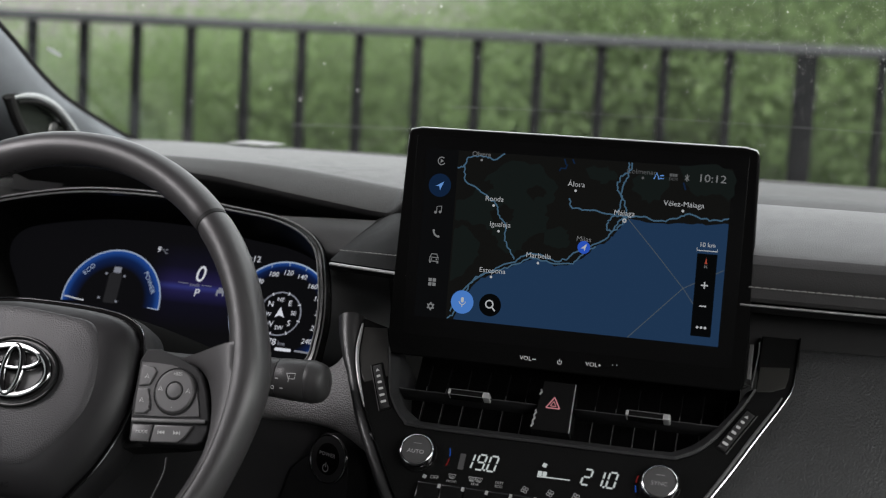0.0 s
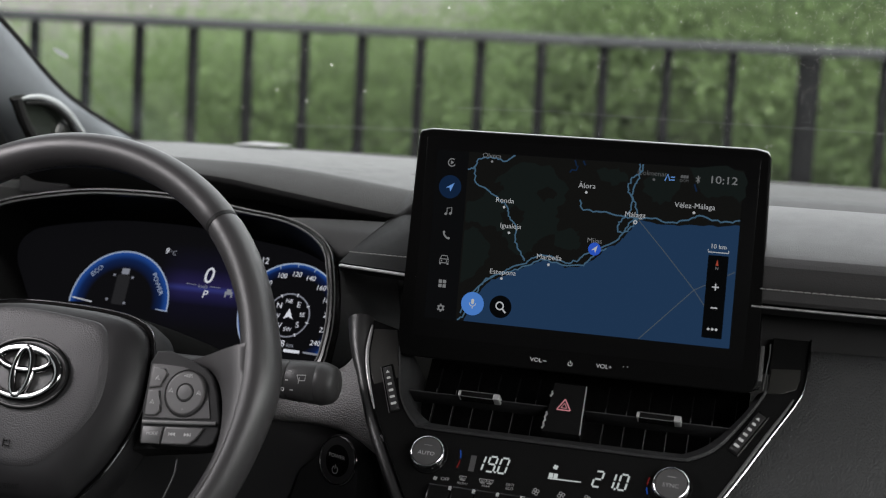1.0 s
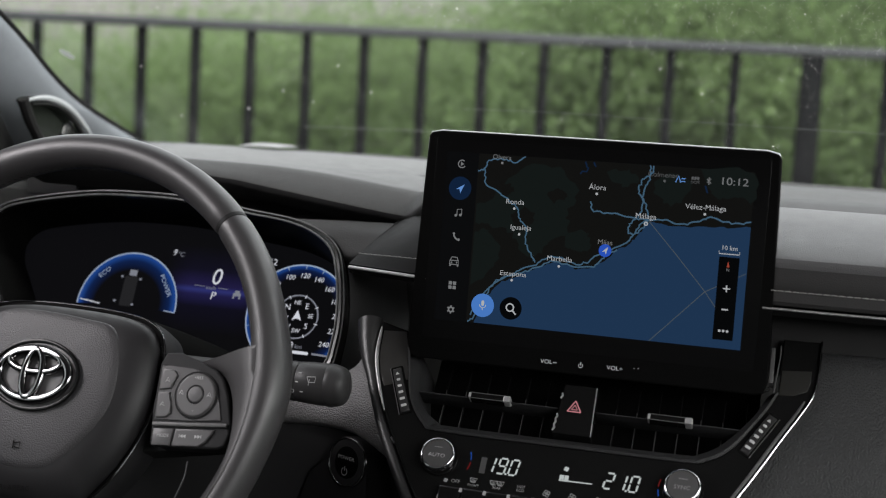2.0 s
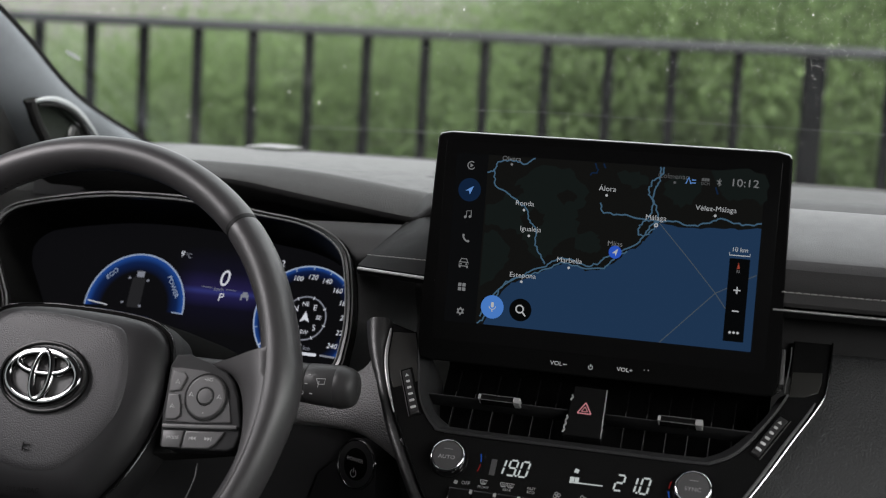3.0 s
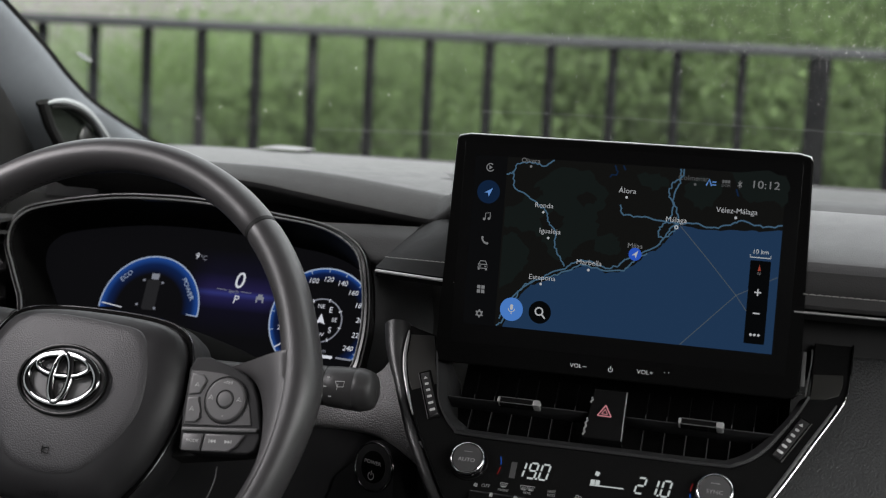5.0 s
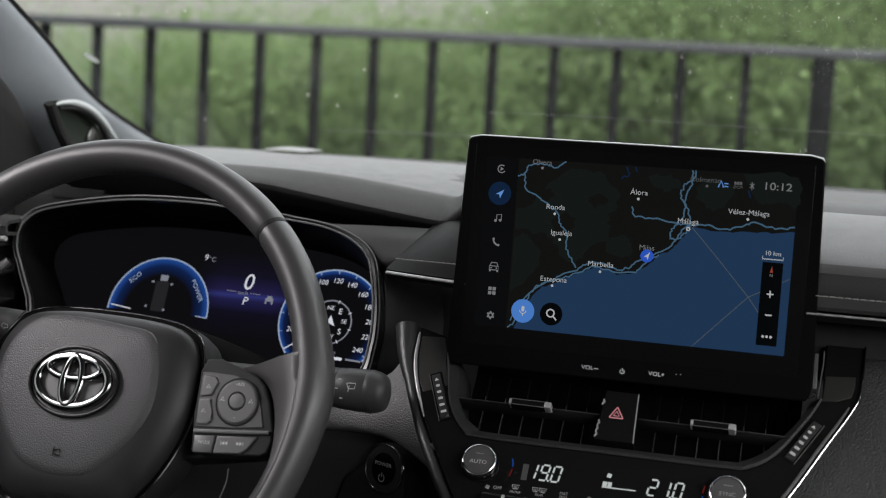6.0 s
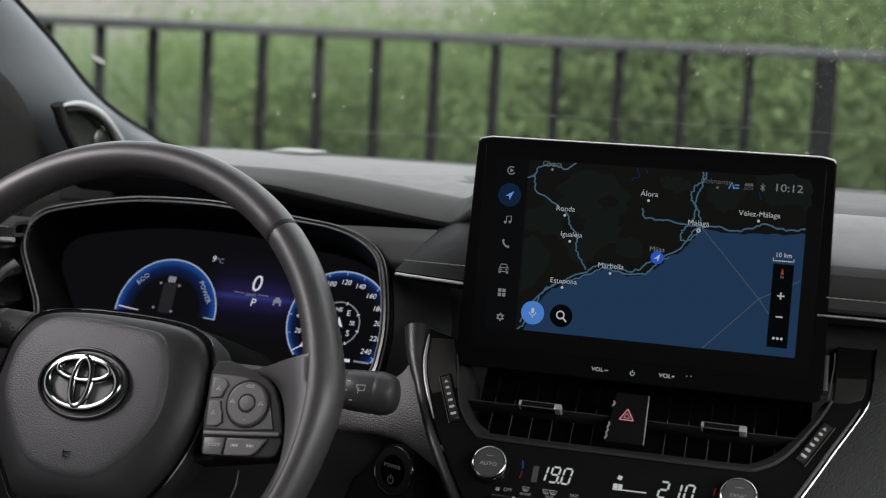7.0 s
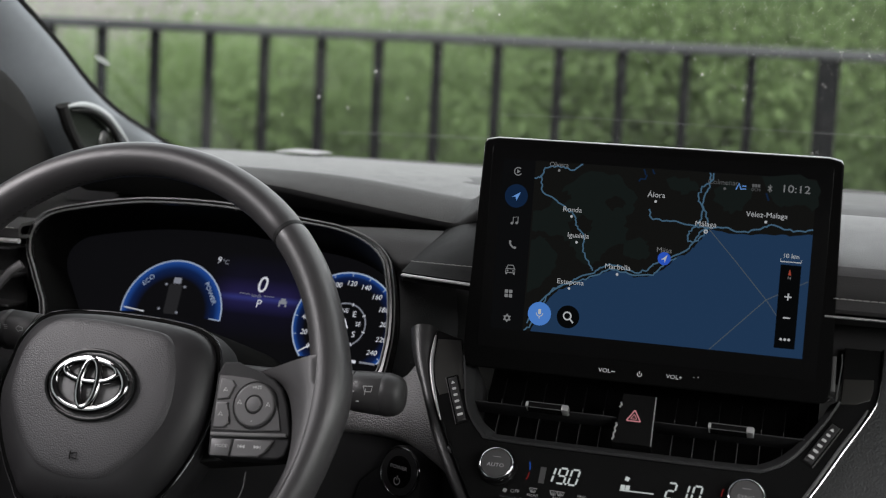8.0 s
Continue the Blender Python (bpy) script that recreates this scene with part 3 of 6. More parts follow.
# faint reflections of the dashboard in the glass, added as thin pale lines
for pts in (((-0.24, 1.1640), (-0.131, 1.1659), (0.042, 1.1642), (0.202, 1.1633), (0.40, 1.160)), ((-0.452, 1.1302), (-0.36, 1.1325), (-0.25, 1.1338)), ((-0.45, 1.1326), (-0.36, 1.1348), (-0.26, 1.1362))):
    line = [(p.x, screen_y(p.z) + 0.10 * (1 - (p.x / 0.72) ** 2) - 0.002, p.z) for p in spline([(a, 0, b) for a, b in pts], 6)]
    streak = link("windscreen_streak", sweep(line, 0.00015, 0.00015, n=5, up=(0, 1, 0)), SMEAR_AND_REFLECTION)
    tagged(streak, "faint pale line on the windscreen, standing for a dashboard reflection", "streak", "wiper streaks on the windscreen")

# front pillar on the driver's side
EDGE = [(-0.66, 0.60, 1.072), (-0.68, 0.52, 1.105), (-0.68, 0.41, 1.141), (-0.68, 0.345, 1.172), (-0.68, 0.265, 1.222), (-0.672, 0.10, 1.302), (-0.65, -0.33, 1.50)]
pillar = thing("front_pillar", pose(0, 0, 0), "grey cloth-covered front pillar beside the windscreen", "pillar", kind="structure")
SECTION = [(0.0, 0.012), (0.010, -0.004), (0.012, -0.03), (0.004, -0.065), (-0.010, -0.10), (-0.030, -0.135), (-0.052, -0.165), (-0.075, -0.165), (-0.075, 0.012)]
rows = [[(p.x + dx, p.y + dy, p.z - 0.10 * max(0, -dy)) for dx, dy in SECTION] for p in spline(EDGE, 4)]
part("pillar_trim", loft(rows, True, True), PILLAR_CLOTH, pillar, s=1, smooth=50)
part("seal", sweep([(p.x + 0.002, p.y + 0.010, p.z + 0.002) for p in spline(EDGE, 4)], 0.0034, n=8, up=(1, 0, 0)), FRAME_BLACK, pillar, "black rubber windscreen seal", s=1)
rows = [[(-p.x - dx, p.y + dy, p.z - 0.10 * max(0, -dy)) for dx, dy in SECTION] for p in spline(EDGE, 3)]
tagged(link("passenger_pillar", loft(rows, True, True), PILLAR_CLOTH), "grey cloth-covered passenger side pillar", "pillar", kind="structure")

sail = spline([(-0.30, 1.10), (-0.10, 1.185), (0.06, 1.212), (0.14, 1.196), (0.19, 1.172), (0.228, 1.135), (0.262, 1.09), (0.29, 1.05)], 4)
sail = [(p[0], p[1]) for p in [Vector((*q[:2], 0)) for q in sail]] + [(0.29, 0.95), (-0.30, 0.95)]
bm = loft([[(x, y, z - d) for y, z in sail] for x, d in ((-0.74, 0.0), (-0.672, 0.0), (-0.656, 0.006), (-0.648, 0.02), (-0.645, 0.04))], True, True)
tagged(link("trim_sail", bm, FRAME_BLACK), "dark door trim below the front pillar", "trim", kind="structure")

# small quarter window at the foot of the pillar, its axes: x forward, y up, z into the cabin
QW = Matrix(((0, 0, 1, -0.618), (1, 0, 0, 0.256), (0, 1, 0, 1.1165), (0, 0, 0, 1)))
quarter = thing("quarter_window", QW, "small quarter window with a pale upper reveal beside the pillar", "window", kind="structure")
OUT = spline([(-54, 34), (-36, 37), (-7, 36), (17, 31), (38, 22), (56, 8), (66, -8), (54, -34), (14, -46), (-8, -30), (-22, -8), (-38, 8), (-48, 24)], 4, True)
TOP = spline([(-48, 33), (-28, 35.5), (-7, 35), (17, 30), (38, 21), (58, 8), (76, -6), (88, -18)], 5)
part("reveal", sweep([(p[0], p[1], 4) for p in TOP], 3.5, 2.6, n=10, taper=lambda t: 0.45 + 0.55 * math.sin(math.pi * min(1, 1.1 * t))), WHITE_PLASTIC, quarter, "pale grey reveal")
part("gasket", sweep([(p[0], p[1], 5) for p in spline([(-40, 29.5), (-10, 29.5), (14, 24.5), (36, 13), (50, 1), (60, -14), (66, -30)], 5)], 3.0, 3.4, n=8, taper=lambda t: 0.45 + 0.9 * t), FRAME_BLACK, quarter, "black gasket")
part("gasket", sweep([(p[0], p[1], 3) for p in spline([(-52, 32), (-48, 22), (-39, 7), (-24, -10), (-10, -30), (10, -46)], 5)], 4.2, 3.4, n=8), FRAME_BLACK, quarter, "black gasket")
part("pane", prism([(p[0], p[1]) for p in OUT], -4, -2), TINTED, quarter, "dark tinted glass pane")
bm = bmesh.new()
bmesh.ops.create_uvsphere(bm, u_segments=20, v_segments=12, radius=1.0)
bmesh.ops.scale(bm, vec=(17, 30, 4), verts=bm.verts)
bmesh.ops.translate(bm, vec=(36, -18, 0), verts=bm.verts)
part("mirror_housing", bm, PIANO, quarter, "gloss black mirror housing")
part("back_edge", sweep([(p[0], p[1], 4) for p in spline([(-54, 34), (-50, 26), (-38, 8), (-22, -9), (-2, -32), (14, -50)], 5)], 5.5, 5.5, n=8, up=(0, 0, 1)), FRAME_BLACK, quarter, "black window frame edge")

# ---------------------------------------------------------------- dashboard
dash = thing("dashboard", pose(0, 0, 0), "black soft-touch dashboard with stitched leather pad and thin metal strip", "dashboard")


def edge_y(x):
    """How the dashboard's front curves away to the sides."""
    return -0.012 + (0.28 * (x - 0.13) ** 2 if x > 0.13 else 0)


# top on the passenger's side and behind the screen
rows = []
for x in np.linspace(-0.11, 0.73, 20).tolist():
    e = edge_y(x)
    rows.append([(x, e + 0.004, 1.066), (x, e - 0.0005, 1.074), (x, e, 1.0785), (x, e + 0.003, 1.0805), (x, e + 0.03, 1.0885), (x, e + 0.07, 1.0985), (x, e + 0.11, 1.1055), (x, e + 0.118, 1.1062), (x, e + 0.118, 1.05), (x, e + 0.006, 1.05)])
part("top_pad", loft(rows, True, True), DASH_SOFT_LIT, dash, "grained soft dash top", s=1)
rows = []
for x in np.linspace(-0.60, 0.73, 24).tolist():
    b = 0.10 * (1 - (x / 0.72) ** 2)
    rows.append([(x, 0.19, 1.098), (x, 0.21, 1.1035), (x, 0.26, 1.1055), (x, 0.40, 1.1065), (x, 0.52, 1.1025), (x, 0.555 + b, 1.090), (x, 0.60 + b, 1.075), (x, 0.60 + b, 1.06), (x, 0.19, 1.06)])
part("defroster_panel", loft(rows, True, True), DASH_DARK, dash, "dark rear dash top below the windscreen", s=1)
part("defroster_lip", sweep([(x, 0.575 + 0.10 * (1 - (x / 0.72) ** 2), 1.0925) for x in np.linspace(-0.68, 0.68, 24).tolist()], 0.012, 0.006, n=8), DASH_BLACK, dash, s=1)

# hood over the instruments: its front edge, from the door to the corner beside the screen
HOOD = [(-0.548, 0.090, 1.0955), (-0.50, 0.086, 1.099), (-0.42, 0.084, 1.1005), (-0.336, 0.084, 1.097), (-0.30, 0.084, 1.0928), (-0.248, 0.084, 1.086), (-0.20, 0.084, 1.080), (-0.178, 0.084, 1.0776), (-0.170, 0.081, 1.0778), (-0.161, 0.070, 1.0815), (-0.148, 0.046, 1.0885), (-0.132, 0.018, 1.0965), (-0.105, 0.0, 1.0995)]
front, rear = [], []
for p in spline(HOOD, 3):
    x, y, z = p
    z1 = 1.1085 - 0.0035 * math.log(1 + math.exp((1.091 - z) / 0.0035)) if x < -0.16 else min(z + 0.0175, 1.1085)
    front.append([(x, y + 0.006, z - 0.006), (x, y + 0.0008, z - 0.0025), (x, y, z), (x, y + 0.002, z + 0.0018), (x, y + 0.014, z + (z1 - z) * 0.46), (x, y + 0.030, z + (z1 - z) * 0.86), (x, y + 0.041, z1 - 0.0004), (x, y + 0.044, z1 - 0.0004), (x, y + 0.046, z1 - 0.003), (x, y + 0.05, min(z - 0.02, 1.075))])
    rear.append([(x, y + 0.0445, z1 - 0.004), (x, y + 0.0448, z1 - 0.0014), (x, y + 0.0465, z1 - 0.0004), (x, y + 0.056, z1), (x, max(0.22, y + 0.08), (z1 + 2 * 1.1075) / 3), (x, 0.36, 1.1075), (x, 0.48, 1.1045), (x, 0.48, 1.06), (x, y + 0.06, min(z - 0.02, 1.075))])
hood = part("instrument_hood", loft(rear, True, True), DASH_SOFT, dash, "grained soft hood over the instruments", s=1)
part("hood_front", loft(front, True, True), HOOD_FRONT_SHADED, hood, "grained front band of the hood, its shade put into a darker colour", s=1)

# a small low cover by the glass
part("sensor_cover", loft([[(-0.486 + 0.05 * t, 0.46 + yy, 1.109 + h * math.sin(math.pi * min(1, max(0, t))) ** 0.5) for yy, h in ((-0.03, 0.0), (-0.022, 0.002), (0.0, 0.0032), (0.022, 0.002), (0.03, 0.0))] for t in np.linspace(0, 1, 12).tolist()]), MATTE_GREY, dash, "small grey cover on the dash top", s=1)

# core behind all the fittings
part("core", block(-0.73, 0.73, 0.19, 0.50, 0.62, 1.065, 0.01), DASH_BLACK, dash, "black dash core", s=1)

# leather pad, seam and strip on the passenger's side
rows = []
for x in np.linspace(0.10, 0.73, 16).tolist():
    e = edge_y(x)
    rows.append([(x, e + 0.02, 1.0735), (x, e + 0.003, 1.0735), (x, e + 0.0005, 1.072), (x, e - 0.0012, 1.066), (x, e - 0.002, 1.058), (x, e - 0.0012, 1.0565), (x, e - 0.002, 1.055), (x, e - 0.003, 1.049), (x, e - 0.001, 1.046), (x, e + 0.02, 1.046)])
part("leather_pad", loft(rows, True, True), PAD_LEATHER, dash, "black leather pad", s=1)
part("strip", sweep([(x, edge_y(x) - 0.003, 1.0437) for x in np.linspace(0.124, 0.73, 20).tolist()], 0.0020, 0.0009, n=8), SILVER, dash, "thin bright metal strip", s=1)
rows = [[(x, edge_y(x) + 0.03, 1.0425), (x, edge_y(x) - 0.003, 1.0425), (x, edge_y(x) - 0.001, 1.0385), (x, edge_y(x) + 0.012, 1.036), (x, edge_y(x) + 0.03, 1.036)] for x in np.linspace(0.118, 0.73, 16).tolist()]
part("gloss_strip", loft(rows, True, True), PIANO, dash, "gloss black strip", s=1)
part("recess", block(0.10, 0.73, 0.022, 0.09, 0.99, 1.044), DASH_BLACK, dash, s=1)

# leather pad beside the cluster, in the shaded copy of the pad leather
low = spline([(-0.192, 0.012, 1.0435), (-0.187, 0.0085, 1.0435), (-0.16, -0.0005, 1.0435), (-0.12, -0.012, 1.0435)], 5)
top = spline([(-0.173, 0.086, 1.0755), (-0.170, 0.084, 1.0755), (-0.148, 0.060, 1.084), (-0.115, 0.03, 1.094)], 5)
rows = []
for k in range(11):
    t = k / 10
    rows.append([a.lerp(b, t) + Vector((0, -0.002 * math.sin(math.pi * t), 0.0015 * math.sin(math.pi * t))) for a, b in zip(low, top)])
part("leather_pad", thicken(loft(rows), 0.004), PAD_SHADED, dash, "black leather pad", s=1)
part("strip", sweep([p + Vector((0, -0.002, -0.002)) for p in low[4:]], 0.0022, 0.0013, n=8), SILVER, dash, "thin bright metal strip", s=1)
rows = [[p + Vector((0, 0.02, -0.003)), p + Vector((0, -0.002, -0.003)), p + Vector((0, 0.001, -0.007)), p + Vector((0, 0.02, -0.009))] for p in low]
part("gloss_strip", loft(rows, True, True), PIANO, dash, "gloss black strip", s=1)


def stitches(points, length, gap, parent):
    """Single stitches along a seam, each a small rounded thread."""
    bm = bmesh.new()
    p = [Vector(q) for q in points]
    cum = [0.0]
    for a, b in zip(p, p[1:]):
        cum.append(cum[-1] + (b - a).length)

    def at(s):
        for a, b, c0, c1 in zip(p, p[1:], cum, cum[1:]):
            if s <= c1:
                return a.lerp(b, (s - c0) / max(1e-9, c1 - c0))
        return p[-1]

    s = 0.0
    while s + length < cum[-1]:
        a, b = at(s), at(s + length)
        m = (a + b) / 2 + Vector((0, -0.0005, 0.0003))
        sweep([a, a.lerp(m, 0.6), m, m.lerp(b, 0.4), b], 0.00038, n=6, bm=bm)
        s += length + gap
    part("seam", bm, THREAD, parent, "grey thread seam", s=1)


stitches([(x, edge_y(x) - 0.0022, 1.0562) for x in np.linspace(0.128, 0.60, 20).tolist()], 0.0042, 0.0009, dash)
stitches([a.lerp(b, 0.17) + Vector((0, -0.0022, 0.0022)) for a, b in zip(low[3:], top[3:])], 0.0042, 0.0009, dash)

# lower panel on the passenger's side
rows = []
TRIM_Z, TRIM_X = (0.60, 0.897, 0.918, 0.936, 0.955, 0.979, 1.0, 1.02), (0.04, 0.1045, 0.120, 0.1325, 0.1455, 0.161, 0.1665, 0.167)
for z, y in ((1.004, 0.05), (1.0095, 0.024), (1.0105, 0.019), (1.0085, 0.014), (1.00, 0.006), (0.98, -0.009), (0.96, -0.024), (0.94, -0.039), (0.92, -0.054), (0.90, -0.068), (0.86, -0.088), (0.78, -0.10), (0.66, -0.06)):
    x0 = float(np.interp(z, TRIM_Z, TRIM_X))
    rows.append([(x, y + 0.28 * max(0, x - 0.13) ** 2, z + 0.016 * (x - 0.165)) for x in np.linspace(x0, 0.73, 14).tolist()])
part("lower_panel", thicken(loft(rows), 0.004), GLOVE_PLASTIC, dash, "grained dark grey lower panel", s=1)

# left end: air vent beside the cluster
part("vent_recess", block(-0.73, -0.572, 0.085, 0.12, 0.93, 1.045, 0.004), DASH_BLACK, dash, s=1)
part("strip", sweep([(-0.70, 0.075, 1.028), (-0.62, 0.058, 1.031), (-0.558, 0.050, 1.0335)], 0.0024, 0.0022, n=8), SILVER, dash, "thin bright metal strip", s=1)
part("vent_rail", sweep([(-0.64, 0.06, 0.925), (-0.60, 0.052, 0.960), (-0.585, 0.049, 0.985), (-0.566, 0.05, 1.006), (-0.558, 0.055, 1.013)], 0.0042, 0.0035, n=8, up=(0, 1, 0)), MATTE_GREY, dash, "grey satin vent surround", s=1)
for k in range(3):
    part("vent_blade", block(-0.72, -0.574, 0.060, 0.085, 0.972 + 0.026 * k, 0.9740 + 0.026 * k), MATTE_GREY, dash, s=1)
rows = []
for z, y in ((1.034, 0.075), (1.0355, 0.055), (1.044, 0.053), (1.0485, 0.058), (1.050, 0.09)):
    rows.append([(x, y, z) for x in (-0.73, -0.68, -0.62, -0.572, -0.561)])
part("leather_pad", thicken(loft(rows), 0.003), PAD_LEATHER, dash, "black leather pad", s=1)
stitches([(x, 0.0505, 1.0445) for x in (-0.66, -0.62, -0.58, -0.562)], 0.0042, 0.0009, dash)
part("switch_panel", block(-0.72, -0.545, 0.045, 0.09, 0.80, 0.945, 0.004), DASH_DARK, dash, "dark switch panel", s=1)

# driver's knee side: leather flank, roll beside the console, lower cover
TOP_EDGE = spline([(-0.150, 0, 0.978), (-0.176, 0, 0.973), (-0.187, 0, 0.960), (-0.199, 0, 0.953), (-0.215, 0, 0.950), (-0.235, 0, 0.948), (-0.262, 0, 0.944), (-0.300, 0, 0.940)], 4)
LOW_EDGE = spline([(-0.128, 0, 0.876), (-0.150, 0, 0.885), (-0.165, 0, 0.895), (-0.177, 0, 0.903), (-0.192, 0, 0.907), (-0.214, 0, 0.908), (-0.258, 0, 0.905), (-0.300, 0, 0.904)], 4)
rows = []
for k in range(11):
    t = k / 10
    row = []
    for a, b in zip(TOP_EDGE, LOW_EDGE):
        p = a.lerp(b, t)
        swell = 0.008 * math.sin(math.pi * t) ** 0.8 + 0.006 * t - 0.012 * max(0, t - 0.85) / 0.15
        row.append((p.x, 0.018 + 0.25 * max(0, p.z - 0.93) + 0.10 * max(0, -p.x - 0.2) - swell, p.z))
    rows.append(row)
bm = thicken(loft(rows), 0.004)
part("knee_flank", bm, LEATHER_KNEE_LIT, dash, "coarsely grained leather flank", s=1, smooth=60)
part("lower_cover", block(-0.56, -0.09, 0.024, 0.06, 0.62, 0.912, 0.006), DASH_DARK, dash, "dark lower cover", s=1)

# ---------------------------------------------------------------- console: its face leans back 38 degrees
KM = plane_frame(0, -0.030, 0.960, 38)
console = thing("centre_console", KM, "gloss black centre console with bright edge trims", "console")
LEFT = spline([(-158, 54), (-157.5, 44), (-156, 26), (-150.5, 7), (-138.5, -20), (-124, -45), (-104, -77), (-88, -100)], 5)
RIGHT = spline([(84, -112), (104, -78), (118.7, -53), (131, -31), (144, -6), (159, 22), (163.8, 36), (165, 58), (165.4, 74)], 5)
U_OUT = spline([(-133, 34), (-129, 18), (-121.5, -8), (-107, -27), (-92, -31), (2, -31), (80, -30.5), (96, -28), (112.5, -16.4), (131, 12), (140, 30)], 5)
face = [(p[0], p[1]) for p in LEFT] + [(p[0], p[1]) for p in RIGHT] + [(139.5, 74)] + [(p[0], p[1]) for p in reversed(U_OUT)] + [(-137, 48)]
bm = prism(face, -60, 0, 0.8, 2)
part("fascia", bm, PIANO, console, "gloss black fascia")
U_IN = spline([(-124, 34), (-121, 18), (-115, -6), (-99.5, -20), (-86, -22.3), (2, -22), (76, -21.5), (90, -19.5), (106, -9), (124, 14), (132, 30)], 5)
bm = bmesh.new()
rows = [[(p[0], p[1], 1.2) for p in U_OUT], [(a[0] * 0.8 + b[0] * 0.2, a[1] * 0.8 + b[1] * 0.2, 2.2) for a, b in zip(U_OUT, U_IN)], [(a[0] * 0.15 + b[0] * 0.85, a[1] * 0.15 + b[1] * 0.85, -4.5) for a, b in zip(U_OUT, U_IN)], [(p[0], p[1], -8) for p in U_IN], [(p[0], p[1], -55) for p in U_IN], [(p[0], p[1], -55) for p in U_OUT]]
part("vent_surround", loft([list(r) for r in rows], False), DASH_DARK, console, "matte dark vent surround")
part("edge_trim", sweep([(p[0], p[1], 1.0) for p in LEFT[3:21]], 1.5, 1.6, n=10, taper=lambda t: 1 - 0.6 * abs(2 * t - 1) ** 3), SILVER, console, "bright chrome edge trim")
part("edge_trim", sweep([(p[0] + 0.8, p[1], 0.5) for p in LEFT[20:]], 1.1, 1.4, n=8), PIANO, console, "gloss black edge trim")
part("edge_trim", sweep([(p[0] + 0.4, p[1], 1.2) for p in RIGHT], 0.75, 0.9, n=8), TRIM_CHROME, console, "bright chrome edge trim")
part("inner_trim", sweep([(p[0] - 4.2, p[1] - 2, 0.6) for p in RIGHT[6:28]], 1.3, 0.9, n=8, taper=lambda t: 1 - 0.6 * abs(2 * t - 1) ** 3), SATIN, console, "satin inner trim")


def roll_radius(v):
    return float(np.interp(v, (-100, -40, -12, 10, 26, 40, 55), (5.4, 5.2, 4.6, 5.0, 6.9, 9.2, 11.0)))


vs = [p[1] for p in LEFT]
part("leather_roll", sweep([(p[0] - 0.6 - roll_radius(p[1]), p[1] + 1, -6) for p in LEFT], 1.0, 1.05, n=16, taper=lambda t: roll_radius(vs[round(t * (len(vs) - 1))])), LEATHER_ROLL, console, "grained leather roll along the console")
# raised grey patches imitate reflections in the gloss black fascia
part("inlay", prism([(-155.5, 46), (-137.5, 47), (-134, 36), (-131.5, 24), (-126, 8), (-137, 3), (-144, 0), (-149.5, 10), (-154, 24)], -1, 0.5, 0.3), FASCIA_REFLECTION, console, "smoke grey patch standing for a reflection on the fascia")
part("inlay", prism([(140.8, 48.4), (160.5, 50.1), (160.6, 42), (158.6, 34), (150, 30), (139.8, 28.9)], -1, 0.5, 0.3), FASCIA_REFLECTION, console, "smoke grey patch standing for a reflection on the fascia")
part("foot_trim", prism([(132.2, 36), (135.2, 36), (134.6, 64), (131.8, 64)], -3, 4, 0.5), SATIN, console, "satin grey foot trim")
part("foot_trim", sweep(spline([(136.4, 30, 2), (137.4, 45, 2), (138.4, 58, 2), (138.2, 67, 2)], 4), 0.5, 0.7, n=6), SATIN, console, "satin grey foot trim")
part("clip", sweep(spline([(127.5, 26.5, 3), (130.5, 29, 3.4), (133.5, 31, 3)], 3), 0.7, 0.6, n=6), CHROME, console, "small bright clip")
part("clip", prism([(-129.2, -40.4), (-127.6, -39.6), (-123.8, -43.6), (-125.4, -45.4)], -0.5, 1.2, 0.3), CHROME, console, "small bright clip")

# vents: cavity, blades, tabs
vent = thing("air_vent", KM, "pair of black centre air vents with slim blades", "air vent")
part("cavity", block(-120, 126, -24, 84, -54, -48), HOUSING, vent)
for x0, x1, first in ((-117, -12, -101.5), (15, 124, 26.8)):
    part("blade", block(x0, x1, -0.7, 0.2, -20, -1.5, 0.35), DASH_DARK, vent)
    for k in range(7):
        u = first + 15.3 * k
        if u < x1 - 2:
            part("upright_blade", block(u - 0.35, u + 0.35, -19.5, 30, -23.5, -20, 0.0), HOUSING, vent)
            # a paler bead draws the thin highlight on the blade's front edge
            part("blade_edge", sweep([(u, -19.5, -19.8), (u, -3, -19.8), (u, 12, -19.8)], 0.3, 0.3, n=6, up=(0, 0, 1)), MATTE_GREY, vent)
for u in (-62.5, 68.2):
    tab = part("tab", prism(rounded(u - 15.2, u + 15.2, -1.9, 2.3, 1.0), -6, 2.6, 0.6), PIANO, vent, "gloss black vent tab with bright ends")
    part("tab_end", prism(rounded(u - 15.6, u - 13.6, -1.9, 2.2, 0.8), -5, 3.2, 0.5), SILVER, tab, "bright tab end")
    part("tab_end", prism(rounded(u + 10.6, u + 15.8, -2.3, 2.4, 1.0), -5, 3.4, 0.7), SILVER, tab, "bright tab end")
    part("tab_edge", sweep([(u - 14, 2.3, 2.4), (u + 11, 2.3, 2.4)], 0.4, 0.35, n=6), SATIN, tab, "satin tab edge")
    part("tab_edge", sweep([(u - 14, -1.9, 2.4), (u + 11, -1.9, 2.4)], 0.35, 0.3, n=6), SATIN, tab, "satin tab edge")

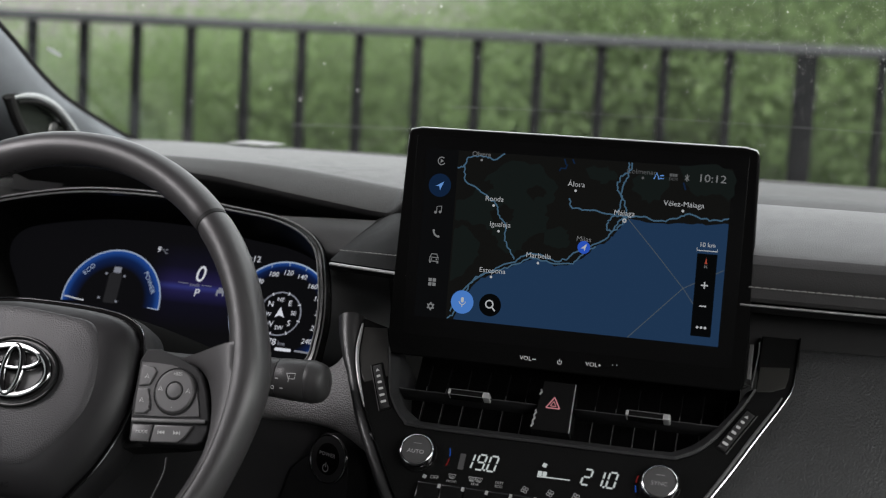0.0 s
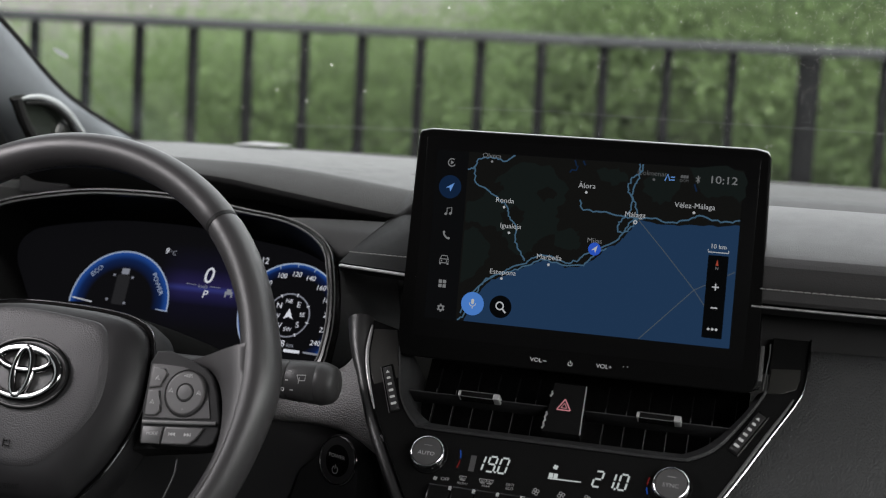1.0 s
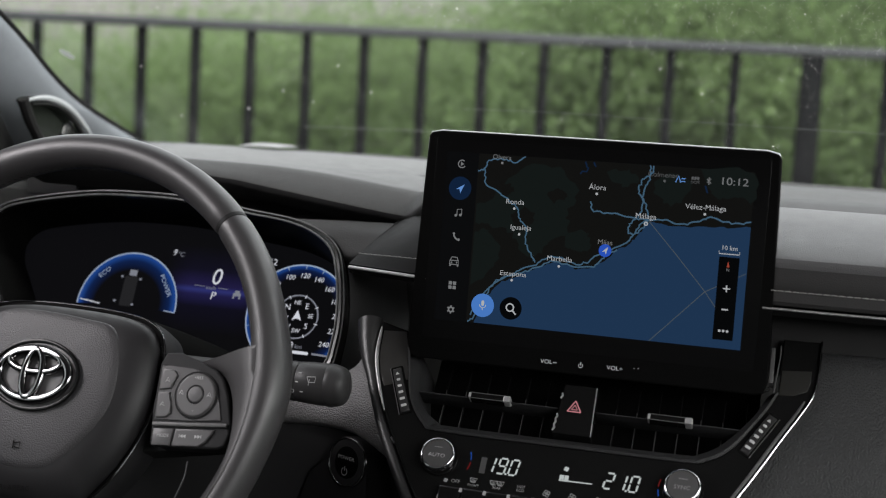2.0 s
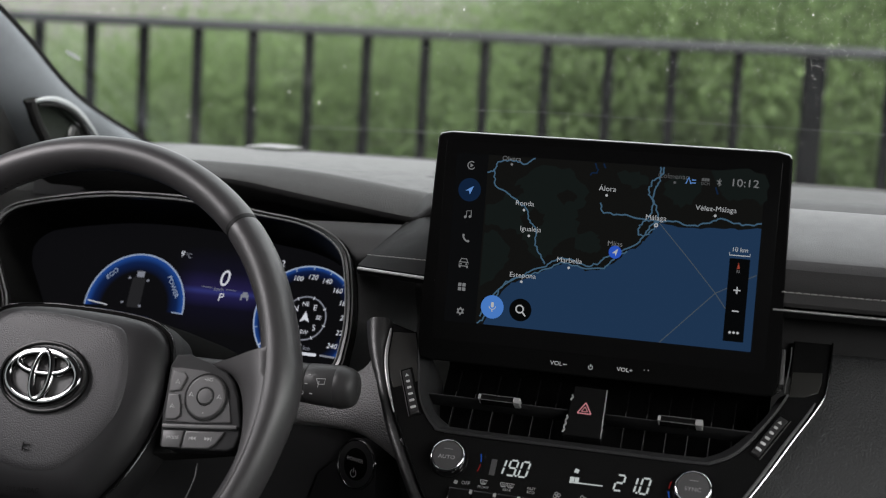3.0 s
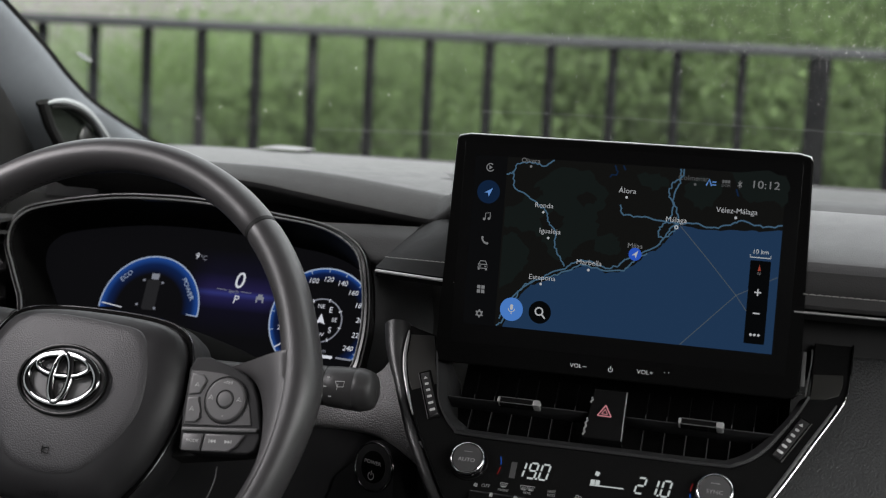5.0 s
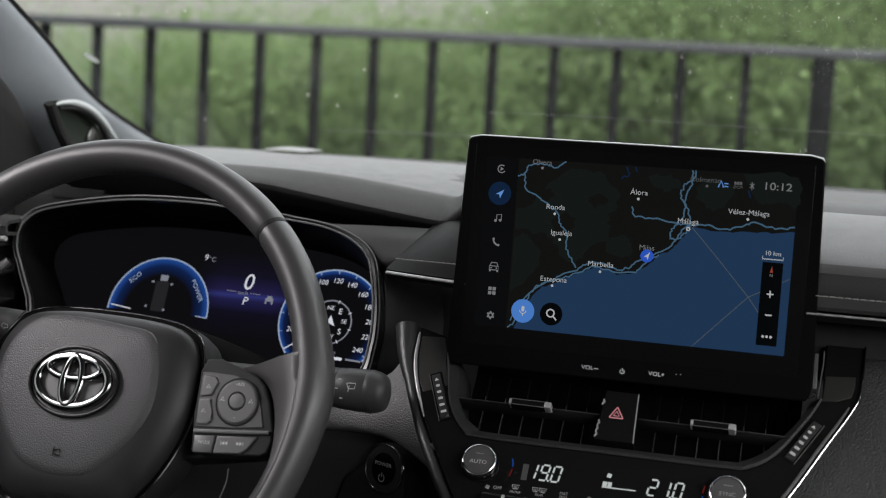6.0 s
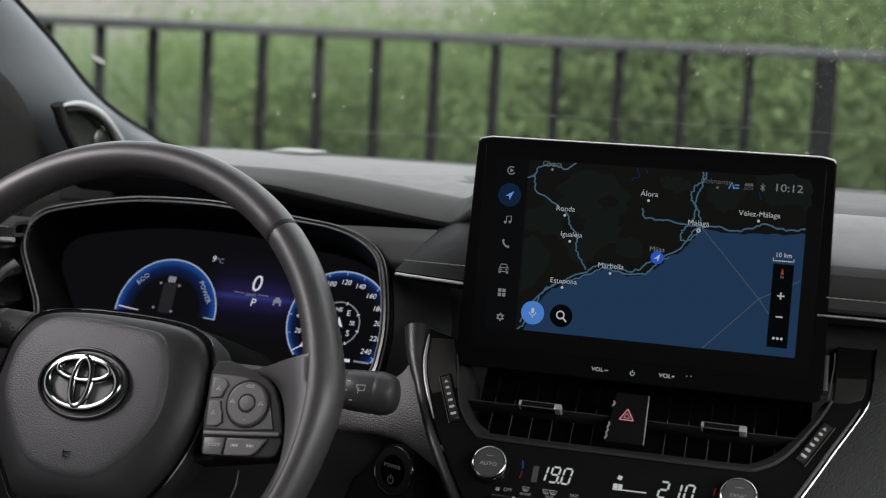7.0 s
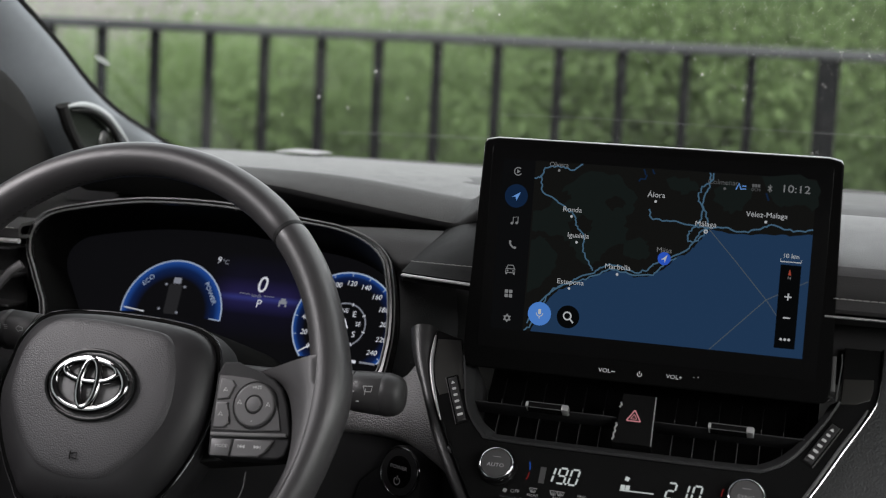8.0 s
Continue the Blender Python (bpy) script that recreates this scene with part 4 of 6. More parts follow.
# hazard button block
haz = thing("hazard_button", KM, "gloss black hazard warning button with red triangle", "button")
part("body", prism([(-12.2, -21), (14.8, -21), (13.6, 18), (-9.6, 18)], -20, 1.8, 1.0, 3), PIANO, haz, smooth=20)
part("edge", sweep([(15.1, -20.5, 1.0), (14.5, -1.5, 1.5), (13.9, 17.5, 1.0)], 0.45, 0.5, n=6), SILVER, haz, "bright edge")
# silver slivers stand in for the sky's glints on the left bevel
for v in (-19, -14.5, -10, 6.5):
    part("edge_clip", sweep([(-12.6 + 0.07 * (v + 20.5), v, 1.2), (-11.4 + 0.07 * (v + 20.5), v + 2.0, 2.0), (-12.0 + 0.07 * (v + 20.5), v + 4.2, 1.2)], 0.8, 0.7, n=6), SILVER, haz, "bright sliver modelled as a glint on the bevel")
for r, w, nm in ((5.7, 0.95, "triangle"), (2.5, 0.6, "triangle")):
    pts = [(0.6 + r * math.cos(radians(90 + 120 * k)), -0.4 + r * math.sin(radians(90 + 120 * k))) for k in range(3)]
    bm = bmesh.new()
    for k in range(3):
        band([pts[k], pts[(k + 1) % 3]], w, 2.0, bm)
    part(nm, bm, HAZARD_LIT, haz, "lit red warning triangle", smooth=0)


def thumbwheel(a, b, width, z, facing):
    """A ribbed wheel set in a slot; white ticks on it."""
    a, b = Vector(a), Vector(b)
    ang = math.degrees(math.atan2(b.y - a.y, b.x - a.x)) - 90
    c, L = (a + b) / 2, (b - a).length
    t = thing("vent_thumbwheel", KM @ pose(c.x * MM, c.y * MM, z * MM, 0, 0, ang), "black vent thumbwheel with pale tick marks", "thumbwheel", "vent thumbwheels")
    part("slot", prism(rounded(-width / 2 - 1.6, width / 2 + 1.6, -L / 2 - 1.5, L / 2 + 1.5, 1.2), -3, 0.8, 0.5), PIANO, t)
    rows = []
    for k in range(21):
        w = math.pi * (k / 20)
        rows.append([(x, -L / 2 * math.cos(w), h * math.sin(w) ** 0.7 + 0.4) for x, h in ((-width / 2, 1.5), (-width / 2 + 0.6, 3.0), (width / 2 - 0.6, 3.0), (width / 2, 1.5))])
    part("wheel", loft(rows), HUB_SMOOTH, t)
    part("slot_edge", sweep([(facing * (width / 2 + 1.4), -L / 2 - 1, 0.9), (facing * (width / 2 + 1.2), L / 2 + 1, 0.9)], 0.3, 0.3, n=6), SATIN, t, "thin satin slot edge")
    for k in range(6):
        y = -L / 2 + L * (0.13 + 0.145 * k)
        h = 3.0 * math.sin(math.acos(max(-1, min(1, -y / (L / 2))))) ** 0.7 + 0.55
        bm = bmesh.new()
        if k == 5:
            sheet([(-1.6, y - 1), (1.6, y - 1), (0, y + 1.4)], h + 0.15, bm)
        else:
            w = 4.3 - 0.36 * k
            prism(rounded(-w / 2, w / 2, y - 0.95, y + 0.95, 0.7), h - 0.8, h + 0.12, bm=bm)
        part("tick", bm, PRINT_MID, t, smooth=0)
    return t


thumbwheel((-122.5, -19), (-137.5, 15), 6.8, 0.0, -1)
thumbwheel((121.0, -18), (138.0, 11.5), 6.6, 0.0, 1)

# climate panel: knobs, digits, marks, keys
clim = console


def knob(u, v, text):
    at = (u, v)
    k = part("climate_knob", lathe([(14.0, -1), (14.0, 0.8), (13.6, 1.3), (13.2, 1.3)], 48, at), PIANO, console, "round climate knob with bright ring")
    part("ring", lathe([(12.7, 0), (13.0, 2.0), (13.0, 5.4), (12.5, 7.4), (11.8, 8.2), (11.2, 8.4), (10.9, 8.0), (10.9, 5)], 56, at), CHROME, k, "bright metal ring")
    part("cap", lathe([(10.8, 4), (10.8, 7.6), (10.4, 8.1), (6, 8.3), (0.01, 8.3)], 48, at), MATTE_GREY, k, "matte dark cap")
    words("lettering", text, 2.75, u, v - 1.8, 8.6, k, PRINT_DIM if text == "SYNC" else PRINT_MID, "pale lettering", wide=1.12)
    part("mark", block(u - 3, u + 3, v + 4.4, v + 4.75, 8.2, 8.5), PRINT_DIM, k, "short dim line", smooth=0)


knob(-89.2, -50.5, "AUTO")
knob(83.6, -50.2, "SYNC")

SEG = {"0": "abcdef", "1": "bc", "2": "abged", "9": "abcdfg"}


def digit(ch, x, y, h, z, parent):
    w, t, sl = h * 0.47, h * 0.115, 0.16
    def sh(px, py):
        return (x + px + sl * py, y + py)
    bars = {"a": ((0.1, 1), (0.9, 1)), "d": ((0.1, 0), (0.9, 0)), "g": ((0.1, 0.5), (0.9, 0.5)), "b": ((1, 0.55), (1, 0.95)), "c": ((1, 0.05), (1, 0.45)), "f": ((0, 0.55), (0, 0.95)), "e": ((0, 0.05), (0, 0.45))}
    for seg in SEG[ch]:
        (ax, ay), (bx, by) = bars[seg]
        part("digit_segment", band([sh(ax * w, ay * h), sh(bx * w, by * h)], t, z), CLIMATE_LIT, parent, "lit white digit segment", smooth=0)


ZC = 0.3
for ch, dx in (("1", -9.9), ("9", -1.3), ("0", 7.2)):
    digit(ch, -45.0 + dx, -56.5, 11.5, ZC, clim)
part("point", disc(-39.3, -56.3, 0.8, ZC, 12), CLIMATE_LIT, clim, smooth=0)
for ch, dx in (("2", -0.4), ("1", 8.2), ("0", 17.0)):
    digit(ch, 30.0 + dx, -56.8, 11.5, ZC, clim)
part("point", disc(45.6, -56.6, 0.8, ZC, 12), CLIMATE_LIT, clim, smooth=0)
bm = sheet(rounded(-1.2, 1.9, -54.8, -51.2, 0.3), ZC)
sheet(rounded(2.3, 5.2, -54.8, -51.2, 0.3), ZC, bm)
band([(-1.4, -55.4), (22, -55.0)], 0.9, ZC, bm)
for k in range(4):
    disc(2.6 + 1.0 * math.cos(k * math.pi / 2 + 0.5), -46.5 + 1.0 * math.sin(k * math.pi / 2 + 0.5), 0.95, ZC, 10, bm)
part("fan_gauge", bm, CLIMATE_LIT, clim, "lit fan symbol and level bar", smooth=0)
part("cold_mark", band(arc(-84, -50, 18, 2, 22, 8), 0.9, ZC), CLIM_BLUE_LIT, clim, "blue mark", smooth=0)
part("warm_mark", band(arc(-84, -50, 18, -22, -3, 8), 0.9, ZC), CLIM_RED_LIT, clim, "red mark", smooth=0)
part("cold_mark", band(arc(85, -51, 18, 184, 200, 8), 0.9, ZC), CLIM_BLUE_LIT, clim, "blue mark", smooth=0)
part("warm_mark", band(arc(85, -51, 18, 160, 178, 8), 0.9, ZC), CLIM_RED_LIT, clim, "red mark", smooth=0)
part("sensor_window", block(-58.6, -54.6, -58, -46, -0.5, 0.25), MATTE_GREY, clim, "small grey window", smooth=0)
words("lettering", "OFF", 2.5, -73.6, -66.6, ZC, clim, PRINT_DIM, "dim lettering")
words("lettering", "FRONT", 1.7, -60.6, -68.0, ZC, clim, PRINT_DIM, "dim lettering")
words("lettering", "REAR", 1.7, -43.6, -67.6, ZC, clim, PRINT_DIM, "dim lettering")
words("lettering", "FAST\nECO", 1.9, -26.6, -65.6, ZC, clim, PRINT_DIM, "dim lettering")
bm = bmesh.new()
for k in range(4):
    disc(-80.8 + 0.9 * math.cos(k * math.pi / 2 + 0.5), -66.8 + 0.9 * math.sin(k * math.pi / 2 + 0.5), 0.8, ZC, 10, bm)
part("fan_symbol", bm, PRINT_DIM, clim, smooth=0)
for u in (-61, -46.5, -41.5):
    bm = band([(u - 2.6, -62.6), (u + 2.6, -62.6), (u + 1.6, -65.4), (u - 1.6, -65.4), (u - 2.6, -62.6)], 0.5, ZC)
    for j in (-1, 0, 1):
        band([(u + j, -63.4), (u + j * 0.8, -66)], 0.4, ZC, bm)
    part("demist_symbol", bm, PRINT_DIM, clim, smooth=0)
for u in (-8, 10, 28):
    bm = bmesh.new()
    for k in range(4):
        ring(u + 1.5 * math.cos(k * math.pi / 2 + 0.4), -66.5 + 1.5 * math.sin(k * math.pi / 2 + 0.4), 0.8, 1.25, ZC, 12, bm)
    part("air_symbol", bm, PRINT_DIM, clim, smooth=0)
for k in range(9):
    u = -84 + 17.2 * k
    key = part("key", prism(rounded(u + 0.4, u + 16.8, -92, -72.5, 1.2), 0, 4.2, 0.9), PIANO, clim, "gloss black key")
    part("key_edge", block(u + 0.9, u + 16.3, -73.3, -72.4, 2.2, 4.1, 0.2), DARK_CHROME, key, "dark chrome key edge")
    part("key_light", block(u + 15.4, u + 17.4, -75.5, -72.6, 3.5, 4.5, 0.2), SILVER, key, "small bright key divider")

# ---------------------------------------------------------------- touchscreen
SM = plane_frame(0, -0.0135, 1.070, 5)
tv = thing("touchscreen", SM, "large black touchscreen with a lit navigation map, standing on the dashboard", "screen")
SHAPE = [(-117, 81.8), (-125, 80.2), (-126.6, 77.5), (-130, -50), (-130.6, -78), (-128, -86.5), (-122, -88), (124, -87.5), (129.5, -86), (132, -78), (131.5, -50), (128.2, 77.5), (126.6, 80.2), (118.5, 81.9)]
part("housing", prism(SHAPE, -16, 0, 1.4, 3), HOUSING, tv, "black plastic housing", smooth=20)
bm = sweep([(-128.2, 0, -2.6), (-127.4, 40, -2.4), (-126.4, 66, -2.2), (-126.2, 76, -2.0), (-124.6, 80.4, -1.9), (-117, 82.0, -1.8), (0, 82.2, -1.8), (118.4, 82.1, -1.8), (126.2, 80.4, -1.9), (127.6, 77, -2.2)], 0.75, 1.5, n=8, up=(0, 0, 1))
part("top_edge", bm, SILVER, tv, "bright edge along the top")
part("cover_glass", prism(rounded(-120, 122, -72, 76.5, 2.0), -0.5, 0.25, 0.2), SCREEN_GLASS, tv, "black cover glass")
part("mount", block(-60, 60, -80, 20, -60, -14, 6), DASH_BLACK, tv, "black mount behind the screen")
part("foot", loft([[(u, -86 + 2 * math.sin(w), -8 - 26 * w / 1.5) for u in (-126, -60, 0, 60, 128)] for w in (0, 0.4, 0.8, 1.2, 1.5)]), HOUSING, tv, "black underside")

ZS = 0.34
disp = part("display", sheet([(-111.5, -58), (111.5, -58), (111.5, 67), (-111.5, 67)], ZS), SIDEBAR_LIT, tv, "lit display panel", smooth=0)
part("map_land", sheet([(-87, -57.5), (111.5, -57.5), (111.5, 66.8), (-87, 66.8)], ZS + 0.06), LAND_LIT, disp, "dark land of the map", smooth=0)
jit = random.Random(11)


def wiggle(pts, amount, per=5):
    out = spline([(*p, 0) for p in pts], per)
    return [(p.x + (jit.uniform(-amount, amount) if 0 < i < len(out) - 1 else 0), p.y + (jit.uniform(-amount, amount) if 0 < i < len(out) - 1 else 0)) for i, p in enumerate(out)]


for pts in ([(-86, 30), (-74, 34), (-64, 50), (-46, 61), (-24, 58), (-12, 44), (-18, 28), (-16, 14), (-30, 6), (-36, -4), (-50, -2), (-58, 10), (-72, 14), (-86, 16)], [(-86, 8), (-76, 12), (-68, 2), (-66, -10), (-76, -24), (-86, -30)], [(52, 62), (66, 58), (66, 46), (56, 40), (44, 46), (42, 55)], [(74, 66.5), (111, 66.5), (111, 46), (100, 50), (90, 46), (80, 54)], [(-18, 14), (-4, 16), (0, 6), (-8, 0), (-18, 4)], [(8, 60), (22, 63), (30, 56), (22, 50), (12, 53)]):
    part("green_land", sheet(wiggle(pts, 1.7, 5), ZS + 0.09), LAND_GREEN_LIT, disp, "faint green land", smooth=0)
for pts in ([(-60, 24), (-50, 30), (-42, 24), (-46, 16), (-56, 15)], [(-34, 40), (-26, 46), (-20, 40), (-28, 34)], [(-70, 44), (-62, 47), (-60, 40), (-68, 37)]):
    part("dark_land", sheet(wiggle(pts, 1.4, 5), ZS + 0.105), LAND_LIT, disp, "dark land", smooth=0)
for pts in ([(-8, 66), (-6, 61), (-11, 57)], [(-2, 66), (0, 63)], [(78, 55), (80, 50)]):
    part("reservoir", band(wiggle(pts, 0.8, 3), 1.1, ZS + 0.11), NAVY_LIT, disp, "small dim blue reservoir", smooth=0)
COAST = [(111.5, 28.5), (96, 27), (80, 26), (62, 24.8), (44, 26.5), (38, 23), (33, 15), (27, 9), (18, 3), (10, -5), (-6, -11.5), (-22, -8), (-36, -12.5), (-52, -21), (-64, -27), (-72, -37), (-77, -48), (-81, -57.5)]
part("sea", sheet(wiggle(COAST, 0.7, 5) + [(111.5, -57.5)], ZS + 0.12), SEA_LIT, disp, "blue sea of the map", smooth=0)
ROADS = [
    [(-52, 66.5), (-60, 62), (-68, 63.5), (-78, 63), (-82, 56), (-87, 54)],
    [(-82, 56), (-80, 45), (-71, 40), (-62, 34), (-55, 29), (-53, 21), (-48, 15), (-47, 4), (-41, -5), (-39, -9.5)],
    [(-86, -57), (-81, -53), (-74, -39), (-68, -27), (-58, -21), (-50, -16.5), (-38, -10.5), (-33, -6), (-22, -4), (-10, -8), (-1, -6), (6, 0), (16, 5), (25, 10), (31, 17), (35, 24), (41, 27.5), (52, 28.5), (66, 26.5), (76, 30), (86, 33), (98, 30), (111.4, 32)],
    [(-84, -52), (-75, -34), (-62, -23.5), (-48, -18), (-36, -12), (-24, -7), (-10, -10.5), (4, -8), (11, -1), (20, 5)],
    [(40.5, 29), (37.5, 38), (35, 48), (39, 57), (38.5, 66.5)],
    [(33, 29), (36, 40), (32, 48), (34, 56), (39.5, 60), (41, 66.5)],
    [(-2, 38), (1, 31.5), (14, 30.5), (24, 29.5), (34, 28), (40, 28.5)],
    [(40, 28), (35, 20), (28, 17), (27, 23), (32, 29)],
]
for pts in ROADS:
    part("road", band(wiggle(pts, 0.8, 5), 1.05, ZS + 0.16), ROAD_LIT, disp, "pale blue road line", smooth=0)
for pts in ([(41, 27), (62, 5), (84, -19), (101, -41)], [(48, -57.4), (84, -19), (111, -4)]):
    part("ferry_line", band(pts, 0.5, ZS + 0.16), FERRY_LIT, disp, "faint ferry line", smooth=0)
ZT = ZS + 0.22
for text, u, v, du, dv, sz, mt in (
        ("Álora", 2.3, 48.2, 2.1, 43.6, 3.5, WHITE_LIT), ("Ronda", -57.2, 33.2, -57.4, 28.4, 3.4, WHITE_LIT), ("Igualeja", -51.4, 14.9, -52.2, 10.0, 3.4, WHITE_LIT),
        ("Marbella", -21, -5.4, -21.0, -10.6, 3.4, WHITE_LIT), ("Estepona", -54.4, -19.2, -55.0, -23.8, 3.4, WHITE_LIT), ("Málaga", 38.4, 30.2, 38.9, 25.1, 3.5, WHITE_LIT),
        ("Vélez-Málaga", 79.6, 39.6, 79.3, 35.0, 3.4, WHITE_LIT), ("Olvera", -69.6, 65.0, -69.2, 60.9, 3.2, GREY_LIT), ("Colmenar", 48.0, 60.4, 49.4, 56.2, 3.3, DIM_LIT), ("Mijas", 11, 9.4, None, None, 3.4, GREY_LIT)):
    words("place_name", text, sz * 1.06, u, v, ZT, disp, mt, "lit place name on the map", wide=1.04, bold=-0.035)
    if du is not None:
        bm = ring(du, dv, 0.75, 1.5, ZT, 16) if text == "Málaga" else disc(du, dv, 0.95, ZT, 14)
        part("place_dot", bm, mt, disp, smooth=0)
part("position_dot", disc(11.5, 3.6, 4.6, ZT + 0.05), DOT_LIT, disp, "blue position dot", smooth=0)
part("position_arrow", sheet([(9.2, 2.6), (13.6, 6.4), (12.2, 0.8), (11.4, 3.0)], ZT + 0.1), WHITE_LIT, disp, "white arrow", smooth=0)
# clock and status marks
words("clock", "10:12", 5.2, 97.6, 58.8, ZT, disp, GREY_LIT, "lit clock digits", wide=1.2)
part("status_mark", band([(57.2, 56.0), (59.0, 60.6), (60.8, 56.0)], 0.8, ZT), BLUE_ICON_LIT, disp, smooth=0)
bm = band([(61.2, 58.8), (64.0, 58.8)], 0.7, ZT)
band([(61.2, 56.8), (64.0, 56.8)], 0.7, ZT, bm)
part("status_mark", bm, BLUE_ICON_LIT, disp, smooth=0)
bm = bmesh.new()
for k in range(3):
    sheet([(68 + k * 1.9, 58.6), (69.6 + k * 1.9, 58.6), (69.6 + k * 1.9, 60.7), (68 + k * 1.9, 60.7)], ZT, bm)
part("status_mark", bm, DIM_LIT, disp, smooth=0)
words("status_text", "DCM", 1.9, 70.7, 56.8, ZT, disp, DIM_LIT)
bm = band([(78.8, 59.8), (81.6, 57.0), (80.2, 55.8), (80.2, 61.0), (81.6, 59.8), (78.8, 57.0)], 0.5, ZT)
part("status_mark", bm, GREY_LIT, disp, smooth=0)
# zoom column
part("zoom_column", sheet(rounded(91.8, 105.8, -51.5, 6.5, 0.6), ZT), BLACK_LIT, disp, "black zoom column", smooth=0)
words("scale", "10 km", 3.1, 98.3, 12.6, ZT, disp, WHITE_LIT, "lit scale")
part("scale_bar", band([(91.4, 10.4), (91.4, 8.6), (105.4, 8.6), (105.4, 10.4)], 0.6, ZT), WHITE_LIT, disp, smooth=0)
part("north_mark", sheet([(97.3, -0.6), (99.3, -0.6), (98.3, 3.8)], ZT + 0.06), RED_LIT, disp, smooth=0)
words("north_letter", "N", 2.0, 98.3, -2.6, ZT + 0.06, disp, GREY_LIT)
bm = band([(96.2, -15.6), (101, -15.6)], 0.9, ZT + 0.06)
band([(98.6, -13.2), (98.6, -18.0)], 0.9, ZT + 0.08, bm)
part("plus_sign", bm, WHITE_LIT, disp, smooth=0)
part("minus_sign", band([(96.4, -30.2), (101, -30.2)], 0.95, ZT + 0.06), WHITE_LIT, disp, smooth=0)
bm = bmesh.new()
for k in (-1, 0, 1):
    disc(98.8 + 2.7 * k, -45.2, 0.95, ZT + 0.06, 12, bm)
part("more_dots", bm, WHITE_LIT, disp, smooth=0)
# round buttons
part("voice_button", disc(-75.2, -44.2, 8.6, ZT), BLUE_LIT, disp, "round blue voice button", smooth=0)
bm = sheet(rounded(-76.3, -74.1, -44.6, -40.6, 1.05), ZT + 0.06)
band(arc(-75.2, -43.6, 2.4, 180, 360, 12), 0.55, ZT + 0.06, bm)
band([(-75.2, -46), (-75.2, -47.8)], 0.6, ZT + 0.06, bm)
part("microphone", bm, WHITE_LIT, disp, smooth=0)
part("search_button", disc(-54.0, -44.4, 8.3, ZT), BLACK_LIT, disp, "round black search button", smooth=0)
bm = ring(-54.6, -43.8, 2.2, 3.2, ZT + 0.06, 28)
band([(-52.4, -46.0), (-50.0, -48.6)], 1.1, ZT + 0.06, bm)
part("magnifier", bm, WHITE_LIT, disp, smooth=0)
# side bar marks
UI = -99.5


def shrink(bm, v, k=0.84):
    """Draws a mark smaller about its place in the side bar."""
    bmesh.ops.transform(bm, matrix=Matrix.Translation((UI, v, 0)) @ Matrix.Diagonal((k, k, 1, 1)) @ Matrix.Translation((-UI, -v, 0)), verts=bm.verts)
    return bm


bm = band(arc(UI, 58.2, 3.3, 50, 330, 24), 0.9, ZT)
sheet([(UI - 1.0, 56.4), (UI + 2.0, 58.2), (UI - 1.0, 60.0)], ZT, bm)
part("play_mark", shrink(bm, 58.2), GREY_LIT, disp, smooth=0)
part("active_disc", disc(UI, 40.2, 8.6, ZT), NAVY_LIT, disp, "navy disc", smooth=0)
part("arrow_mark", sheet([(UI - 3.2, 39.4), (UI + 3.2, 43.2), (UI + 0.4, 36.6), (UI - 0.4, 39.6)], ZT + 0.06), BLUE_ICON_LIT, disp, smooth=0)
bm = disc(UI - 2.0, 19.6, 1.2, ZT, 14)
disc(UI + 2.2, 20.2, 1.2, ZT, 14, bm)
band([(UI - 1.0, 19.6), (UI - 1.0, 24.8), (UI + 3.2, 25.4), (UI + 3.2, 20.2)], 0.75, ZT, bm)
part("music_mark", shrink(bm, 22.4), GREY_LIT, disp, smooth=0)
bm = band(spline([(UI - 2.6, 7.4, 0), (UI - 1.8, 4.6, 0), (UI + 0.2, 2.4, 0), (UI + 2.8, 1.4, 0)], 4), 1.5, ZT)
disc(UI - 2.2, 7.0, 1.1, ZT, 12, bm)
disc(UI + 2.4, 1.9, 1.1, ZT, 12, bm)
part("phone_mark", shrink(bm, 4.4), GREY_LIT, disp, smooth=0)
bm = band([(UI - 3.6, -13.2), (UI - 2.4, -10.2), (UI + 2.4, -10.2), (UI + 3.6, -13.2)], 0.8, ZT)
band([(UI - 4.0, -16.6), (UI - 4.0, -13.2), (UI + 4.0, -13.2), (UI + 4.0, -16.6), (UI - 4.4, -16.6)], 0.8, ZT, bm)
for du in (-2.4, 2.4):
    disc(UI + du, -14.9, 0.75, ZT, 10, bm)
    sheet(rounded(UI + 1.4 * du - 0.8, UI + 1.4 * du + 0.8, -18.2, -16.8, 0.2), ZT, bm)
part("car_mark", shrink(bm, -14.0), GREY_LIT, disp, smooth=0)
bm = bmesh.new()
for du in (-1.9, 1.9):
    for dv in (-1.9, 1.9):
        sheet(rounded(UI + du - 1.5, UI + du + 1.5, -31.6 + dv - 1.5, -31.6 + dv + 1.5, 0.3), ZT, bm)
part("grid_mark", shrink(bm, -31.6), GREY_LIT, disp, smooth=0)
bm = ring(UI + 0.4, -49.6, 1.3, 2.7, ZT, 24)
for k in range(6):
    a = radians(60 * k + 30)
    band([(UI + 0.4 + 2.4 * math.cos(a), -49.6 + 2.4 * math.sin(a)), (UI + 0.4 + 3.6 * math.cos(a), -49.6 + 3.6 * math.sin(a))], 1.3, ZT, bm)
part("gear_mark", shrink(bm, -49.6), GREY_LIT, disp, smooth=0)
